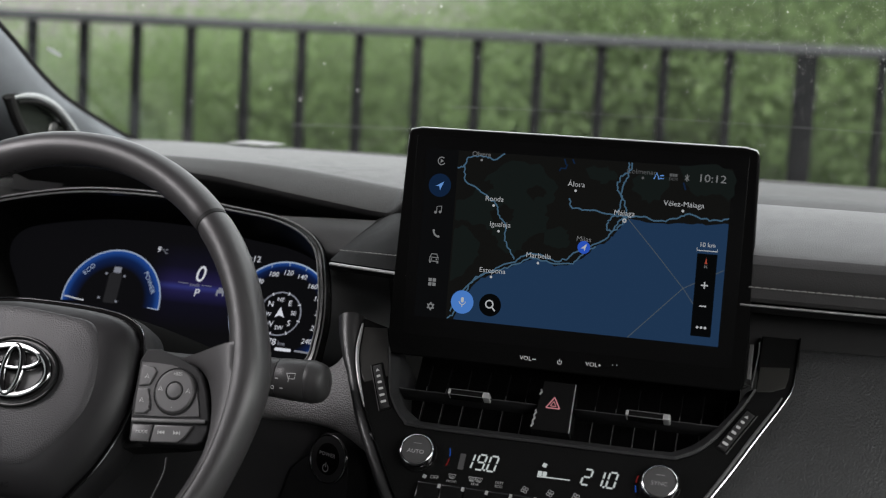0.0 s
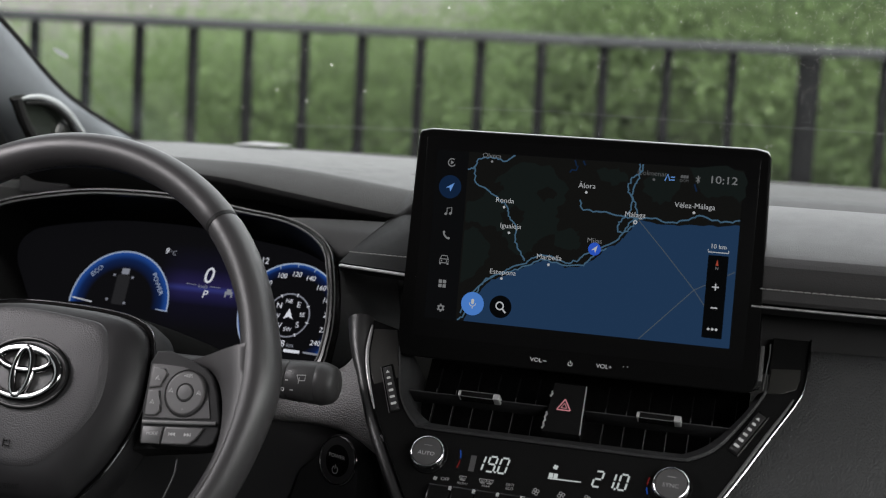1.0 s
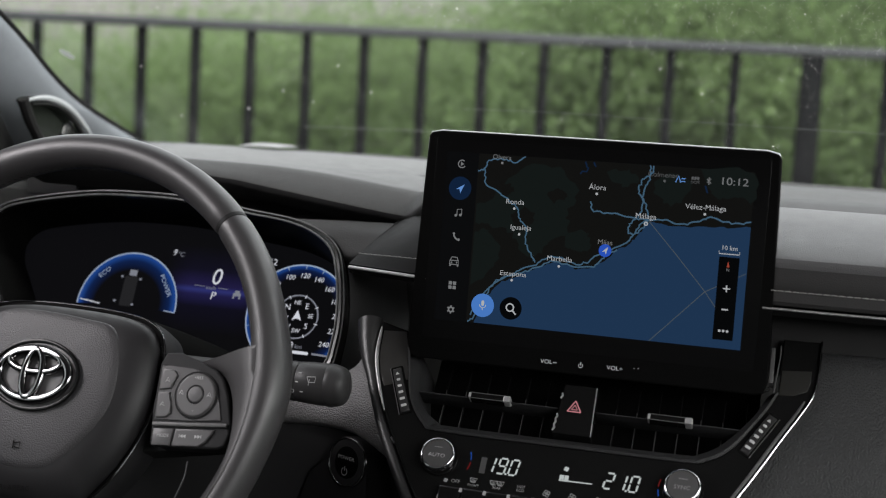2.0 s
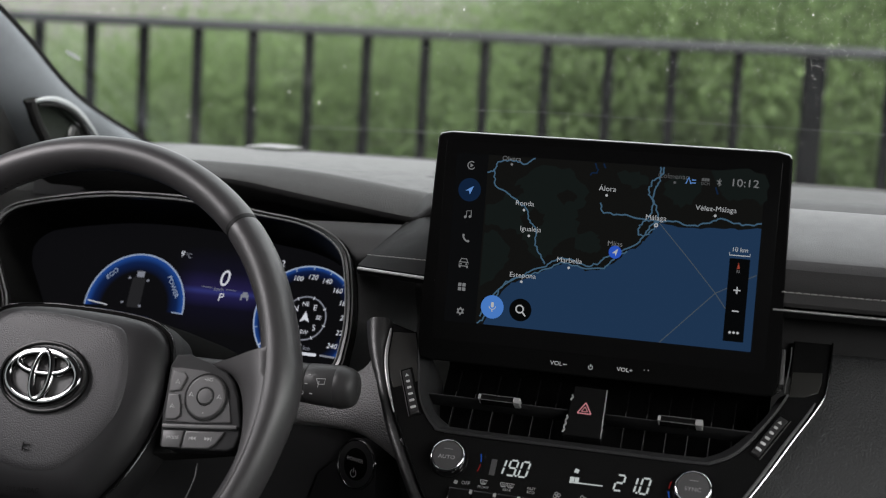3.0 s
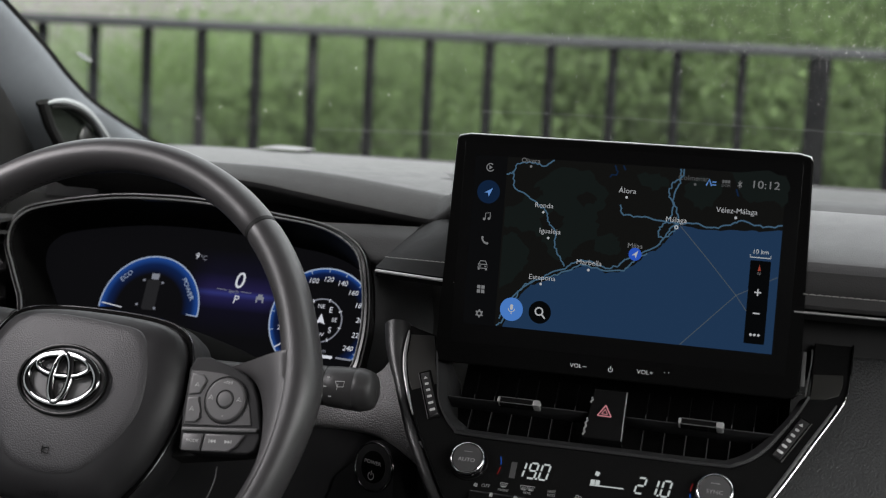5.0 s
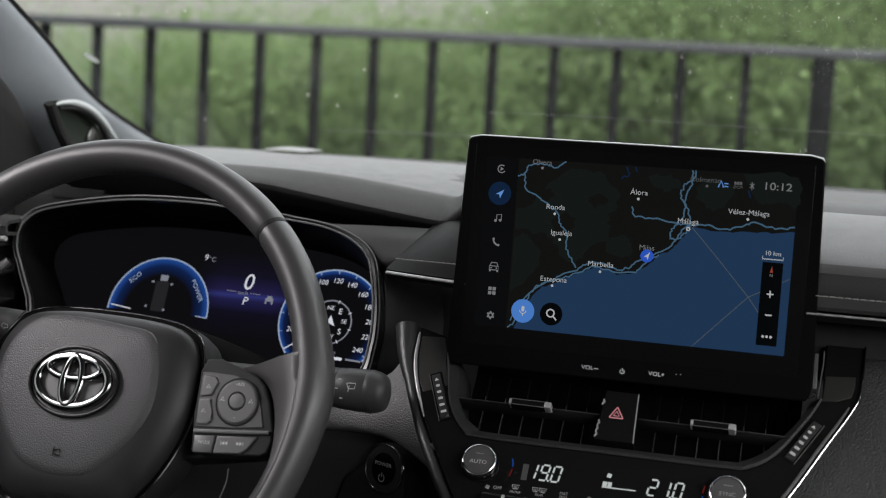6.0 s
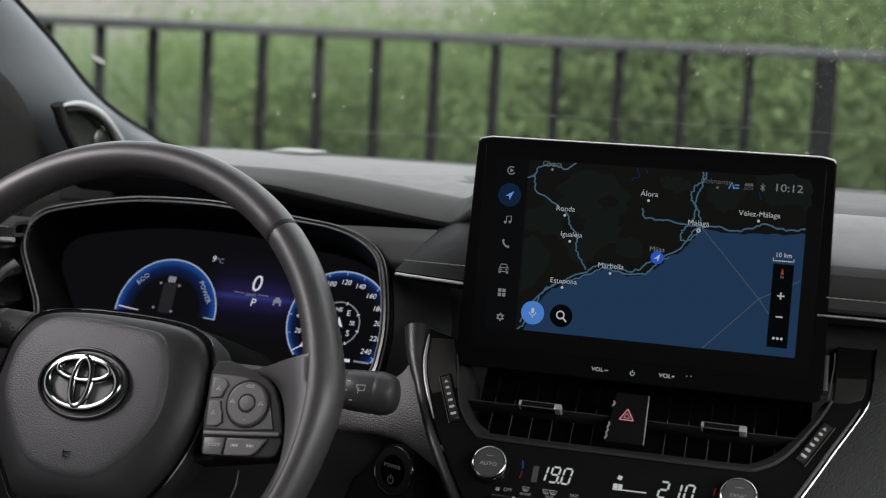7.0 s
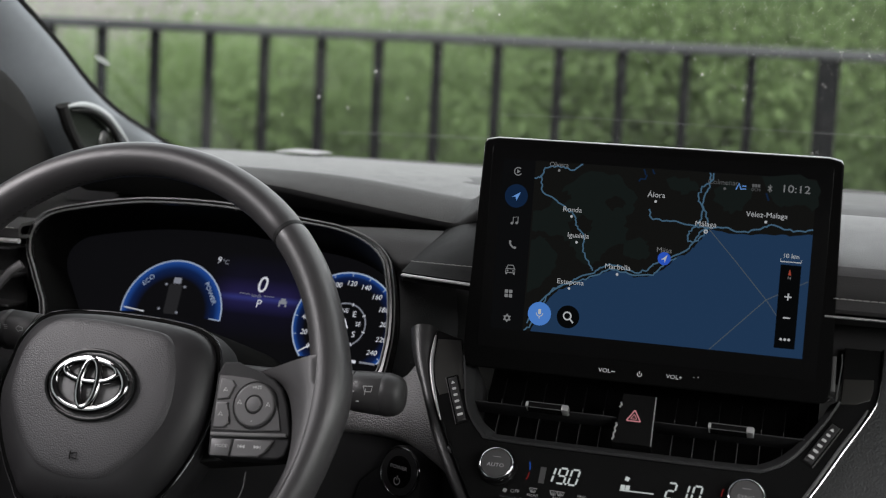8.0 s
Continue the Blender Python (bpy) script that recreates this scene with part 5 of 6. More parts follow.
# printed key marks below the display
words("lettering", "VOL", 2.9, -24.4, -80.3, 0.2, tv, PRINT_GREY, "printed key mark", wide=1.1)
words("lettering", "VOL+", 2.9, 25.4, -79.7, 0.2, tv, PRINT_GREY, "printed key mark", wide=1.1)
part("minus_mark", band([(-19.4, -80.4), (-16.6, -80.3)], 0.5, 0.2), PRINT_GREY, tv, smooth=0)
bm = band(arc(0.8, -80.4, 1.5, 130, 410, 16), 0.45, 0.2)
band([(0.8, -80.2), (0.8, -78.0)], 0.45, 0.2, bm)
part("power_mark", bm, PRINT_GREY, tv, smooth=0)
bm = disc(39.2, -78.2, 0.5, 0.2, 8)
disc(42.2, -78.0, 0.5, 0.2, 8, bm)
part("sensor_dots", bm, PRINT_DIM, tv, smooth=0)

# ---------------------------------------------------------------- instrument cluster
CM = plane_frame(-0.361, 0.107, 1.000, 24)
clu = thing("instrument_cluster", CM, "dark digital instrument cluster with blue lit dials in a gloss bezel", "instrument panel")


def ring_z(u):
    return 47 + 18 * (u + 190) / 340


RIM = [(-187, -10.7), (-197, 6.4), (-199, 24), (-190, 37), (-173, 44.5), (-130, 53), (-87, 58), (-30, 58.5), (10, 55.5), (58, 49), (94, 44.3), (120, 35.7), (137.4, 22.3), (145.5, 3.5), (152, -25), (153.5, -53), (147, -77), (110, -87), (0, -92), (-140, -84), (-170, -38)]
RIMS = [(p.x, p.y) for p in spline([(*p, 0) for p in RIM], 5, True)]
cx, cy = -24, -15


def inset(p, k, z):
    return ((p[0] - cx) * k[0] + cx, (p[1] - cy) * k[1] + cy, z)


def clu_loft(steps):
    return [[inset(p, k, z + (ring_z(p[0]) - 55 if follow else 0)) for p in RIMS] for k, z, follow in steps]


bm = loft(clu_loft((((1.035, 1.07), 38, True), ((1.03, 1.06), 52, True), ((1.018, 1.035), 57, True), ((1.0, 1.0), 56, True), ((0.99, 0.98), 52, True))), True)
part("bezel", bm, GLOSS_DARK, clu, "gloss dark bezel")
part("bezel_line", sweep([inset(p, (0.997, 0.995), ring_z(p[0]) + 1.4) for p in RIMS], 0.8, 0.8, n=8, closed=True), SATIN, clu, "thin satin metal line on the bezel")
part("bezel_line", sweep([inset(p, (1.026, 1.052), ring_z(p[0]) - 0.5) for p in RIMS], 0.7, 0.7, n=6, closed=True), SATIN, clu, "thin satin outer line on the bezel")
bm = loft(clu_loft((((0.99, 0.98), 52, True), ((0.965, 0.945), 30, False), ((0.94, 0.92), 6, False), ((0.935, 0.91), -2, False))), True)
part("inner_wall", bm, HOUSING, clu, "black inner wall of the bezel")
bm = loft(clu_loft((((1.035, 1.07), 38, True), ((1.06, 1.10), 20, False), ((1.10, 1.16), -30, False))), True)
part("surround", bm, DASH_BLACK, clu, "matte black surround")
part("cover", sheet([inset(p, (0.95, 0.93), 0)[:2] for p in RIMS], -1.0), CLUSTER_COVER, clu, "black display cover", smooth=0)

# panel between the bezel and the leather pad; below the pad it falls back into the dark
rows = []
for p in RIMS:
    if p[0] > 84 and p[1] > -80:
        a = CM @ (Vector(inset(p, (1.035, 1.065), ring_z(p[0]) - 6)) * MM)
        deep = float(np.interp(a.z, (0.99, 1.030, 1.042), (0.05, 0.035, 0.0)))
        b = Vector((-0.168, float(np.interp(a.z, (0.93, 1.04, 1.06, 1.08), (0.040, 0.042, 0.062, 0.110))), a.z + 0.003))
        rows.append([a.lerp(b, k / 6) + Vector((0, deep * (0.15 + k / 6) + 0.004 * math.sin(math.pi * k / 6), 0)) for k in range(7)])
part("cluster_flank", thicken(loft(rows), 0.002), DASH_SOFT, dash, "grained black panel beside the cluster", s=1)

DC = (-72, -27)
GLOW = [(0.0, BLACK_LIFT), (0.66, BLACK_LIFT), (0.85, (0.010, 0.034, 0.16)), (0.97, (0.03, 0.14, 0.62)), (1.0, (0.03, 0.12, 0.5))]
dialm = lit_gradient("dial_glow", GLOW, 0, 0.0, 0.049, 0.5, True, (DC[0] * MM, DC[1] * MM))
dl = part("power_dial", sheet([(DC[0], DC[1])] + arc(*DC, 48.6, -3, 183, 60), 0.4), dialm, clu, "blue lit power dial", smooth=0)
part("arc_line", band(arc(*DC, 48.8, -3, 183, 60), 1.3, 0.6), CLUSTER_RIM_LIT, dl, smooth=0)
part("arc_line", band([(DC[0] + 38, DC[1] - 1.5), (DC[0] + 49, DC[1] - 2.4)], 0.9, 0.65), CLUSTER_RIM_LIT, dl, smooth=0)
part("needle", band([(-118.5, -25.5), (-98, -28.0)], 0.9, 0.8), CLUSTER_LIT, dl, smooth=0)
for text, a, r in (("ECO", 135, 40), ("POWER", 32, 40.5)):
    words("lettering", text, 4.1, DC[0] + r * math.cos(radians(a)), DC[1] + r * math.sin(radians(a)), 0.8, dl, CLUSTER_RIM_LIT, turn=a - 90, wide=1.1)
bm = sheet(rounded(-79, -66, -28, 0, 2), 0.7)
part("car_sketch", bm, lit("car_sketch", (0.05, 0.05, 0.055), 0.4), dl, "grey car outline", smooth=0)
part("drive_mark", sheet(rounded(-75.5, -68, 0.5, 6, 0.8), 0.8), CLUSTER_DIM, dl, smooth=0)
for u, v in ((-82, -1), (-63.5, -2), (-84, -24), (-66, -26)):
    part("drive_mark", sheet(rounded(u - 1.2, u + 1.2, v - 1.0, v + 1.0, 0.3), 0.8), CLUSTER_DIM, dl, smooth=0)

# violet haze between the dials
haze = lit_gradient("violet_haze", [(0.0, (0, 0, 0)), (0.30, (0.003, 0.002, 0.016)), (0.44, (0.024, 0.020, 0.13)), (0.49, (0.055, 0.065, 0.36)), (0.54, (0.026, 0.019, 0.12)), (0.72, (0.005, 0.004, 0.022)), (1.0, (0, 0, 0))], 1, -0.045, 0.035, 0.5)
ht = haze.node_tree
hx = next(n for n in ht.nodes if n.bl_idname == "ShaderNodeSeparateXYZ").outputs[0]
off = ht.nodes.new("ShaderNodeMath")
off.operation = "SUBTRACT"
off.inputs[1].default_value = 0.010
dist = ht.nodes.new("ShaderNodeMath")
dist.operation = "ABSOLUTE"
fade = ht.nodes.new("ShaderNodeMapRange")
fade.interpolation_type = "SMOOTHSTEP"
fade.inputs["From Min"].default_value, fade.inputs["From Max"].default_value = 0.022, 0.055
fade.inputs["To Min"].default_value, fade.inputs["To Max"].default_value = 0.5 * DISPLAY, 0.0
ht.links.new(hx, off.inputs[0])
ht.links.new(off.outputs[0], dist.inputs[0])
ht.links.new(dist.outputs[0], fade.inputs["Value"])
ht.links.new(fade.outputs[0], ht.nodes["Principled BSDF"].inputs["Emission Strength"])
glow = ht.nodes.new("ShaderNodeEmission")
glow.inputs[0].default_value, glow.inputs[1].default_value = (*BLACK_LIFT, 1), 0.5 * DISPLAY
both = ht.nodes.new("ShaderNodeAddShader")
ht.links.new(ht.nodes["Principled BSDF"].outputs[0], both.inputs[0])
ht.links.new(glow.outputs[0], both.inputs[1])
ht.links.new(both.outputs[0], ht.nodes["Material Output"].inputs[0])
part("haze", sheet([(-46, -45), (66, -45), (66, 35), (-46, 35)], 0.3), haze, clu, "violet lit band", smooth=0)

SC = (92, -21)
GLOW_THIN = [(0.0, BLACK_LIFT), (0.76, BLACK_LIFT), (0.90, (0.010, 0.026, 0.12)), (0.98, (0.03, 0.14, 0.60)), (1.0, (0.03, 0.12, 0.5))]
spm = lit_gradient("speed_glow", GLOW_THIN, 0, 0.0, 0.047, 0.5, True, (SC[0] * MM, SC[1] * MM))
sd = part("speed_dial", sheet(arc(*SC, 46.5, 222, -42, 70), 0.4), spm, clu, "blue lit speed dial", smooth=0)
part("arc_line", band(arc(*SC, 46.8, 222, -42, 70), 1.3, 0.6), CLUSTER_RIM_LIT, sd, smooth=0)
for s in range(0, 241, 20):
    a = 217 - 254 * s / 240
    r = 36.5 if s not in (100, 120, 140) else 37
    words("speed_number", str(s), 4.4, SC[0] + r * math.cos(radians(a)), SC[1] + r * math.sin(radians(a)), 0.8, sd, CLUSTER_LIT, shear=0.15)
    c0, s0 = math.cos(radians(a)), math.sin(radians(a))
    part("tick", band([(SC[0] + 43.5 * c0, SC[1] + 43.5 * s0), (SC[0] + 46.2 * c0, SC[1] + 46.2 * s0)], 0.7, 0.7), CLUSTER_RIM_LIT, sd, smooth=0)
part("needle", band([(SC[0] - 37, SC[1] - 27.5), (SC[0] - 22, SC[1] - 17.5)], 1.0, 0.9), CLUSTER_LIT, sd, smooth=0)
part("black_centre", disc(*SC, 30.0, 0.62, 40), lit("dial_centre", BLACK_LIFT, 0.5), sd, smooth=0)
part("compass_ring", ring(*SC, 18.6, 19.8, 0.8, 48), CLUSTER_DIM, sd, smooth=0)
for k, text in enumerate(("E", "SE", "S", "SW", "W", "NW", "N", "NE")):
    a = radians(52 - 45 * k)
    words("compass_letter", text, 5.0 if len(text) == 1 else 3.6, SC[0] + 12.6 * math.cos(a), SC[1] + 12.6 * math.sin(a), 0.8, sd, CLUSTER_LIT)
    a = radians(74.5 - 45 * k)
    part("tick", band([(SC[0] + 17.5 * math.cos(a), SC[1] + 17.5 * math.sin(a)), (SC[0] + 20.5 * math.cos(a), SC[1] + 20.5 * math.sin(a))], 0.8, 0.9), CLUSTER_LIT, sd, smooth=0)
part("compass_arrow", sheet([(SC[0] - 4.2, SC[1] - 3.6), (SC[0] + 0.2, SC[1] - 1.4), (SC[0] + 4.6, SC[1] - 3.2), (SC[0], SC[1] + 6.2)], 0.9), CLUSTER_LIT, sd, smooth=0)
words("range", "878", 5.6, 88, -46.5, 0.9, sd, CLUSTER_LIT)
words("range_unit", "km", 3.8, 99, -47.2, 0.9, sd, CLUSTER_DIM)
part("range_bar", sheet(rounded(94, 109, -53.5, -50.8, 1.0), 0.9), CLUSTER_LIT, sd, smooth=0)
part("small_print", band([(112, -52), (126, -52.6)], 1.6, 0.9), CLUSTER_DIM, sd, smooth=0)
words("outside_temperature", "9", 5.6, -36, 25.8, 0.6, clu, CLUSTER_LIT, shear=0.12)
words("unit", "°C", 4.2, -29.5, 24.6, 0.6, clu, CLUSTER_DIM)
words("clock", "10:12", 5.6, 55, 25.5, 0.6, clu, CLUSTER_LIT)
words("speed", "0", 14.6, 9.6, 6.6, 0.6, clu, CLUSTER_LIT, "large lit zero", shear=0.13, wide=0.95)
words("speed_unit", "km/h", 3.2, 6.5, -3.4, 0.6, clu, CLUSTER_DIM)
for a, b in (((-10, -2), (0, -2.4)), ((13, -2.8), (23, -3.2))):
    part("unit_line", band([a, b], 0.5, 0.6), CLUSTER_DIM, clu, smooth=0)
words("gear", "P", 7.0, 9.8, -10.5, 0.6, clu, CLUSTER_LIT, shear=0.1)
bm = sheet(rounded(28.5, 36, -8.5, -5.5, 0.8), 0.6)
sheet(rounded(30, 34.5, -5.5, -3.5, 0.5), 0.6, bm)
sheet(rounded(28.5, 30.2, -11, -8.5, 0.3), 0.6, bm)
sheet(rounded(34.3, 36, -11, -8.5, 0.3), 0.6, bm)
part("assist_mark", bm, CLUSTER_DIM, clu, smooth=0)

# ---------------------------------------------------------------- steering column, stalks, start button
col = thing("steering_column", plane_frame(-0.361, 0.0, 0.93, 24), "black plastic steering column shroud", "steering column")
rows = []
for z, w, h in ((-70, 62, 46), (-20, 60, 44), (40, 55, 40), (85, 50, 36), (110, 46, 33)):
    rows.append([(p[0], p[1], z) for p in rounded(-w, w, -h, h, 18, 5)])
part("shroud", loft(rows, True, True), FRAME_BLACK, col)


def stalk(sx, label):
    m = pose(-0.3635, -0.053, 0.961)
    st = thing("column_stalk", m, label, "stalk", "column stalks")

    def tube(stations, n=28):
        rws = []
        for x, ry, rz in stations:
            rws.append([(sx * x, ry * math.cos(2 * math.pi * k / n), rz * math.sin(2 * math.pi * k / n)) for k in range(n)])
        return loft(rws, True, True)

    part("arm", tube(((40, 9, 9), (110, 10, 10), (150, 12, 13))), STALK_PLASTIC, st)
    part("collar", tube(((148, 13, 14.0), (149, 13.4, 14.6), (160, 13.4, 14.8), (161, 13, 14.4))), STALK_PLASTIC, st)
    part("sleeve", tube(((161.6, 13.2, 14.6), (162.0, 13.5, 15.0), (170, 13.9, 15.5), (183.8, 14, 15.9), (184.4, 13.7, 15.6))), STALK_PLASTIC, st)
    part("tip", tube(((184.2, 13.7, 15.6), (184.8, 14.1, 16.0), (188.6, 14.2, 16.1), (189.6, 13.9, 15.7), (193, 13.5, 15.0), (196, 12.6, 13.8), (198.2, 10.8, 11.8), (199.6, 7.6, 8.4), (200.2, 3.0, 3.4))), STALK_PLASTIC, st)
    return st


st = stalk(1, "matte black wiper stalk with printed symbols beside the column")


def stalk_mark(st, u, v, pts, w, label=""):
    bm = bmesh.new()
    band([(u + a, v + b) for a, b in pts], w, 0, bm)
    bmesh.ops.transform(bm, matrix=Matrix.Translation((0, -14.4, 0)) @ pose(0, 0, 0, 90, 0, 0), verts=bm.verts)
    part("printed_mark", bm, PRINT_MID, st, label, smooth=0)


stalk_mark(st, 176, 5.6, [(-3.5, 2), (3.5, 2.6), (2.6, -1.6), (-2.2, -2), (-3.5, 2)], 0.6)
stalk_mark(st, 176, 5.6, [(-1.4, 0.4), (-2.4, -4.4)], 0.5)
for dv in (10, 3, -4):
    stalk_mark(st, 167 if dv > 5 else 164.5 if dv > 0 else 168.5, dv, [(-1.2, 0), (1.2, 0)], 0.8)
stalk_mark(st, 161.5, -4, [(p[0], p[1]) for p in arc(0, 0, 1.2, 0, 360, 14)], 0.5)
st2 = stalk(-1, "matte black lamp stalk with printed symbols beside the column")
st2.location.x += 0.056
st2.location.z += 0.016
stalk_mark(st2, -186, 5, [(-3, -1.6), (-3, 1.6), (-1, 2), (-1, -2), (-3, -1.6)], 0.5)
for dv in (-1.4, 0, 1.4):
    stalk_mark(st2, -182, 5 + dv, [(-1.6, 0), (1.4, 0.2)], 0.4)
stalk_mark(st2, -170, 4, [(3, 2), (0, 2), (0, 3.4), (-3, 0.6), (0, -2), (0, -0.8), (3, -0.8), (3, 2)], 0.5)

PB = plane_frame(-0.1835, 0.003, 0.8875, 8, -24)
pb = thing("start_button", PB, "round black start button with satin grey ring on the lower cover", "button")
cheek = [(20.5 * math.cos(radians(a)), 20.5 * math.sin(radians(a))) for a in range(0, 181, 12)] + [(-40, -16), (-56, -70), (27, -70), (24, -24)]
part("cheek", prism(cheek, -30, -2.6, 0.4, 2), DASH_DARK, pb, "dark cover face round the button")
part("plate", lathe([(16.4, -22), (17.0, -6), (18.4, -2.0), (18.4, -1.2)], 56), DASH_DARK, pb, "dark plate")
part("ring", lathe([(20.0, -5), (20.0, -2.0), (19.7, -1.0), (19.2, -0.6), (18.8, -0.7), (17.0, -2.0), (16.8, -8)], 56), TRIM_CHROME, pb, "dark bevelled metal ring")
part("cap", lathe([(16.8, -8), (16.8, -2.2), (16.2, -1.6), (8, -0.7), (0.01, -0.3)], 48), HOUSING, pb, "gloss black cap")
words("lettering", "POWER", 2.8, 0, 3.6, 0.1, pb, PRINT_MID, "pale lettering", wide=1.25)
bm = band(arc(0, -7.0, 2.9, 118, 422, 24), 0.7, 0.1)
band([(0, -6.4), (0, -2.8)], 0.7, 0.1, bm)
part("power_mark", bm, PRINT_MID, pb, smooth=0)

# ---------------------------------------------------------------- steering wheel
WM = plane_frame(-0.361, -0.150, 0.970, 24) @ pose(-0.003, 0, 0, 0, 0, 4.5)
wheel = thing("steering_wheel", WM, "black leather steering wheel with chrome emblem and buttons", "steering wheel")


def rim_section(a, k=1.0):
    """Rim section at an angle: thicker where the thumbs rest."""
    d = min((a + 1) % 360, (-a - 1) % 360, (a - 181) % 360, (181 - a) % 360)
    g = math.exp(-(d / 11) ** 2)
    return 171 + 2.2 * g, 12.5 * k * (1 + 0.17 * g), 16.0 * k * (1 + 0.08 * g)


def rim_piece(a0, a1, k=1.0, n=22, steps=60, cap=True):
    rws = []
    for i in range(steps + 1):
        a = a0 + (a1 - a0) * i / steps
        edge = 1.0
        if cap and i in (0, steps):
            edge = 0.94
        mid, ru, rv = rim_section(a % 360, k * edge)
        c, s = math.cos(radians(a)), math.sin(radians(a))
        ring_ = []
        for j in range(n):
            w = 2 * math.pi * j / n
            r = mid + ru * math.cos(w)
            ring_.append((r * c, r * s, -13 + rv * math.sin(w)))
        rws.append(ring_)
    return loft(rws, True, True)


SEAMS = (41.2, 138.8)
part("rim", rim_piece(41.5, 138.5), LEATHER_RIM, wheel, "smooth black leather upper rim")
part("rim", rim_piece(-62, 40.9), LEATHER_RIM, wheel, "smooth black leather rim")
part("rim", rim_piece(139.1, 242), LEATHER_RIM, wheel, "smooth black leather rim")
part("rim", rim_piece(242.5, 297.5), MATTE_GREY, wheel, "black lower rim")
for a in (*SEAMS, 242.25, 297.75):
    part("rim_joint", rim_piece(a - 0.5, a + 0.5, 0.975, 22, 2, False), RUBBER, wheel, "dark joint in the leather")
# cross stitching on the inside of the upper rim
bm = bmesh.new()
for i in range(46):
    a = 48 + 84 * i / 45
    c, s = math.cos(radians(a)), math.sin(radians(a))
    c2, s2 = math.cos(radians(a + 0.9)), math.sin(radians(a + 0.9))
    sweep([(159.4 * c, 159.4 * s, -15.5), (158.7 * c2, 158.7 * s2, -13.5), (159.2 * c2, 159.2 * s2, -11.5)], 0.5, n=5, bm=bm)
part("rim_stitching", bm, RUBBER, wheel, "black thread lacing")

# hub: airbag cover with grained centre, bright edge line
HUB = [(-83, 8), (-78, 30), (-62, 48), (-30, 54), (10, 54.5), (46, 52.5), (68, 47.5), (80, 36), (85.5, 10), (84, -18), (74, -48), (58, -74), (36, -92), (-36, -92), (-58, -74), (-76, -44), (-85, -16)]
HUBS = [(p.x, p.y) for p in spline([(*p, 0) for p in HUB], 5, True)]


def turn(p, a):
    c, s = math.cos(radians(a)), math.sin(radians(a))
    return (p[0] * c - p[1] * s, p[0] * s + p[1] * c)


HUBS = [turn(p, -4.5) for p in HUBS]


def hub_rows(steps):
    return [[(p[0] * k, (p[1] + 8) * k - 8, z) for p in HUBS] for k, z in steps]


part("hub_back", loft(hub_rows(((1.0, -60), (1.02, -44), (1.015, -30), (0.99, -27))), True, True), DASH_DARK, wheel, "matte black hub")
part("hub_line", sweep([(p[0] * 1.006, (p[1] + 8) * 1.006 - 8, -25.5) for p in HUBS], 0.7, 0.8, n=8, closed=True), CHROME, wheel, "thin bright hub line")
part("hub_groove", loft(hub_rows(((1.0, -28), (0.995, -25), (0.965, -26), (0.95, -32))), True), PIANO, wheel, "gloss black groove round the airbag cover")
part("airbag_cover", loft(hub_rows(((0.962, -32), (0.958, -25), (0.945, -21.0), (0.90, -16.5), (0.80, -11.5), (0.70, -8.5), (0.02, -6.5))), True), COVER_PLASTIC, wheel, "smooth dark grey airbag cover")
GR = [(-62, -24), (-67, -4), (-63, 20), (-46, 39), (-19, 43), (22, 40.5), (43, 36.5), (53, 20), (56.5, -3), (53, -24), (40, -45), (22, -62.5), (5, -67), (-20, -65.5), (-41, -55)]
GRS = [turn((p.x + 3, p.y), -4.5) for p in spline([(*p, 0) for p in GR], 5, True)]
bm = loft([[(p[0] * k + gx, (p[1] + 10) * k - 10, z) for p in GRS] for k, z, gx in ((1.035, -12.5, 0), (1.03, -9.2, 0), (1.01, -7.9, 0), (0.92, -6.7, 0), (0.75, -5.4, 0), (0.5, -4.2, 0), (0.25, -3.7, 0), (0.01, -3.5, 0))], True)
part("grain_pad", bm, LEATHER_GRAIN, wheel, "grained leather-look centre pad")


def oval(cx, cy, rx, ry, n=56):
    return [(cx + rx * math.cos(2 * math.pi * k / n), cy + ry * math.sin(2 * math.pi * k / n), 0) for k in range(n)]


EX, EY = -0.6, -3.5
emb = part("emblem", lathe([(1.0, -6), (1.0, -3.4), (0.97, -3.0), (0.01, -2.8)], 56), BUTTON_GREY, wheel, "oval chrome emblem in a recess")
for v in emb.data.vertices:
    v.co.x, v.co.y = turn((v.co.x * 33.5, v.co.y * 23.8), -4.5)
    v.co.x, v.co.y = v.co.x + EX * MM, v.co.y + EY * MM


def bowed(rx, ry, dy, z, n=72):
    """An oval about the emblem's centre, upright as the hub is."""
    pts = [turn((p[0], p[1] + dy), -4.5) for p in oval(0, 0, rx, ry, n)]
    return [(EX + x, EY + y, z) for x, y in pts]


part("emblem_recess", sweep(bowed(34.4, 24.6, 0, -2.6), 1.5, 1.2, n=8, closed=True), PIANO, emb, "black recess rim")
part("emblem_ring", sweep(bowed(27.6, 18.2, 0, -1.0), 3.5, 3.2, n=18, closed=True), EMBLEM_CHROME, emb, "chrome oval ring")
part("emblem_oval", sweep(bowed(20.4, 7.7, 9.2, -0.4), 2.8, 2.7, n=16, closed=True), EMBLEM_CHROME, emb, "chrome flat oval")
part("emblem_oval", sweep(bowed(7.0, 17.0, 0.2, 0.0), 3.0, 2.9, n=16, closed=True), EMBLEM_CHROME, emb, "chrome upright oval")
bm = band([(-8, -50), (-8, -56)], 1.0, -4.6)
band([(-8, -52), (-3, -51), (-3, -55.5), (-8, -54.2)], 0.9, -4.6, bm)
part("horn_mark", bm, FRAME_BLACK, wheel, "embossed horn mark", smooth=0)
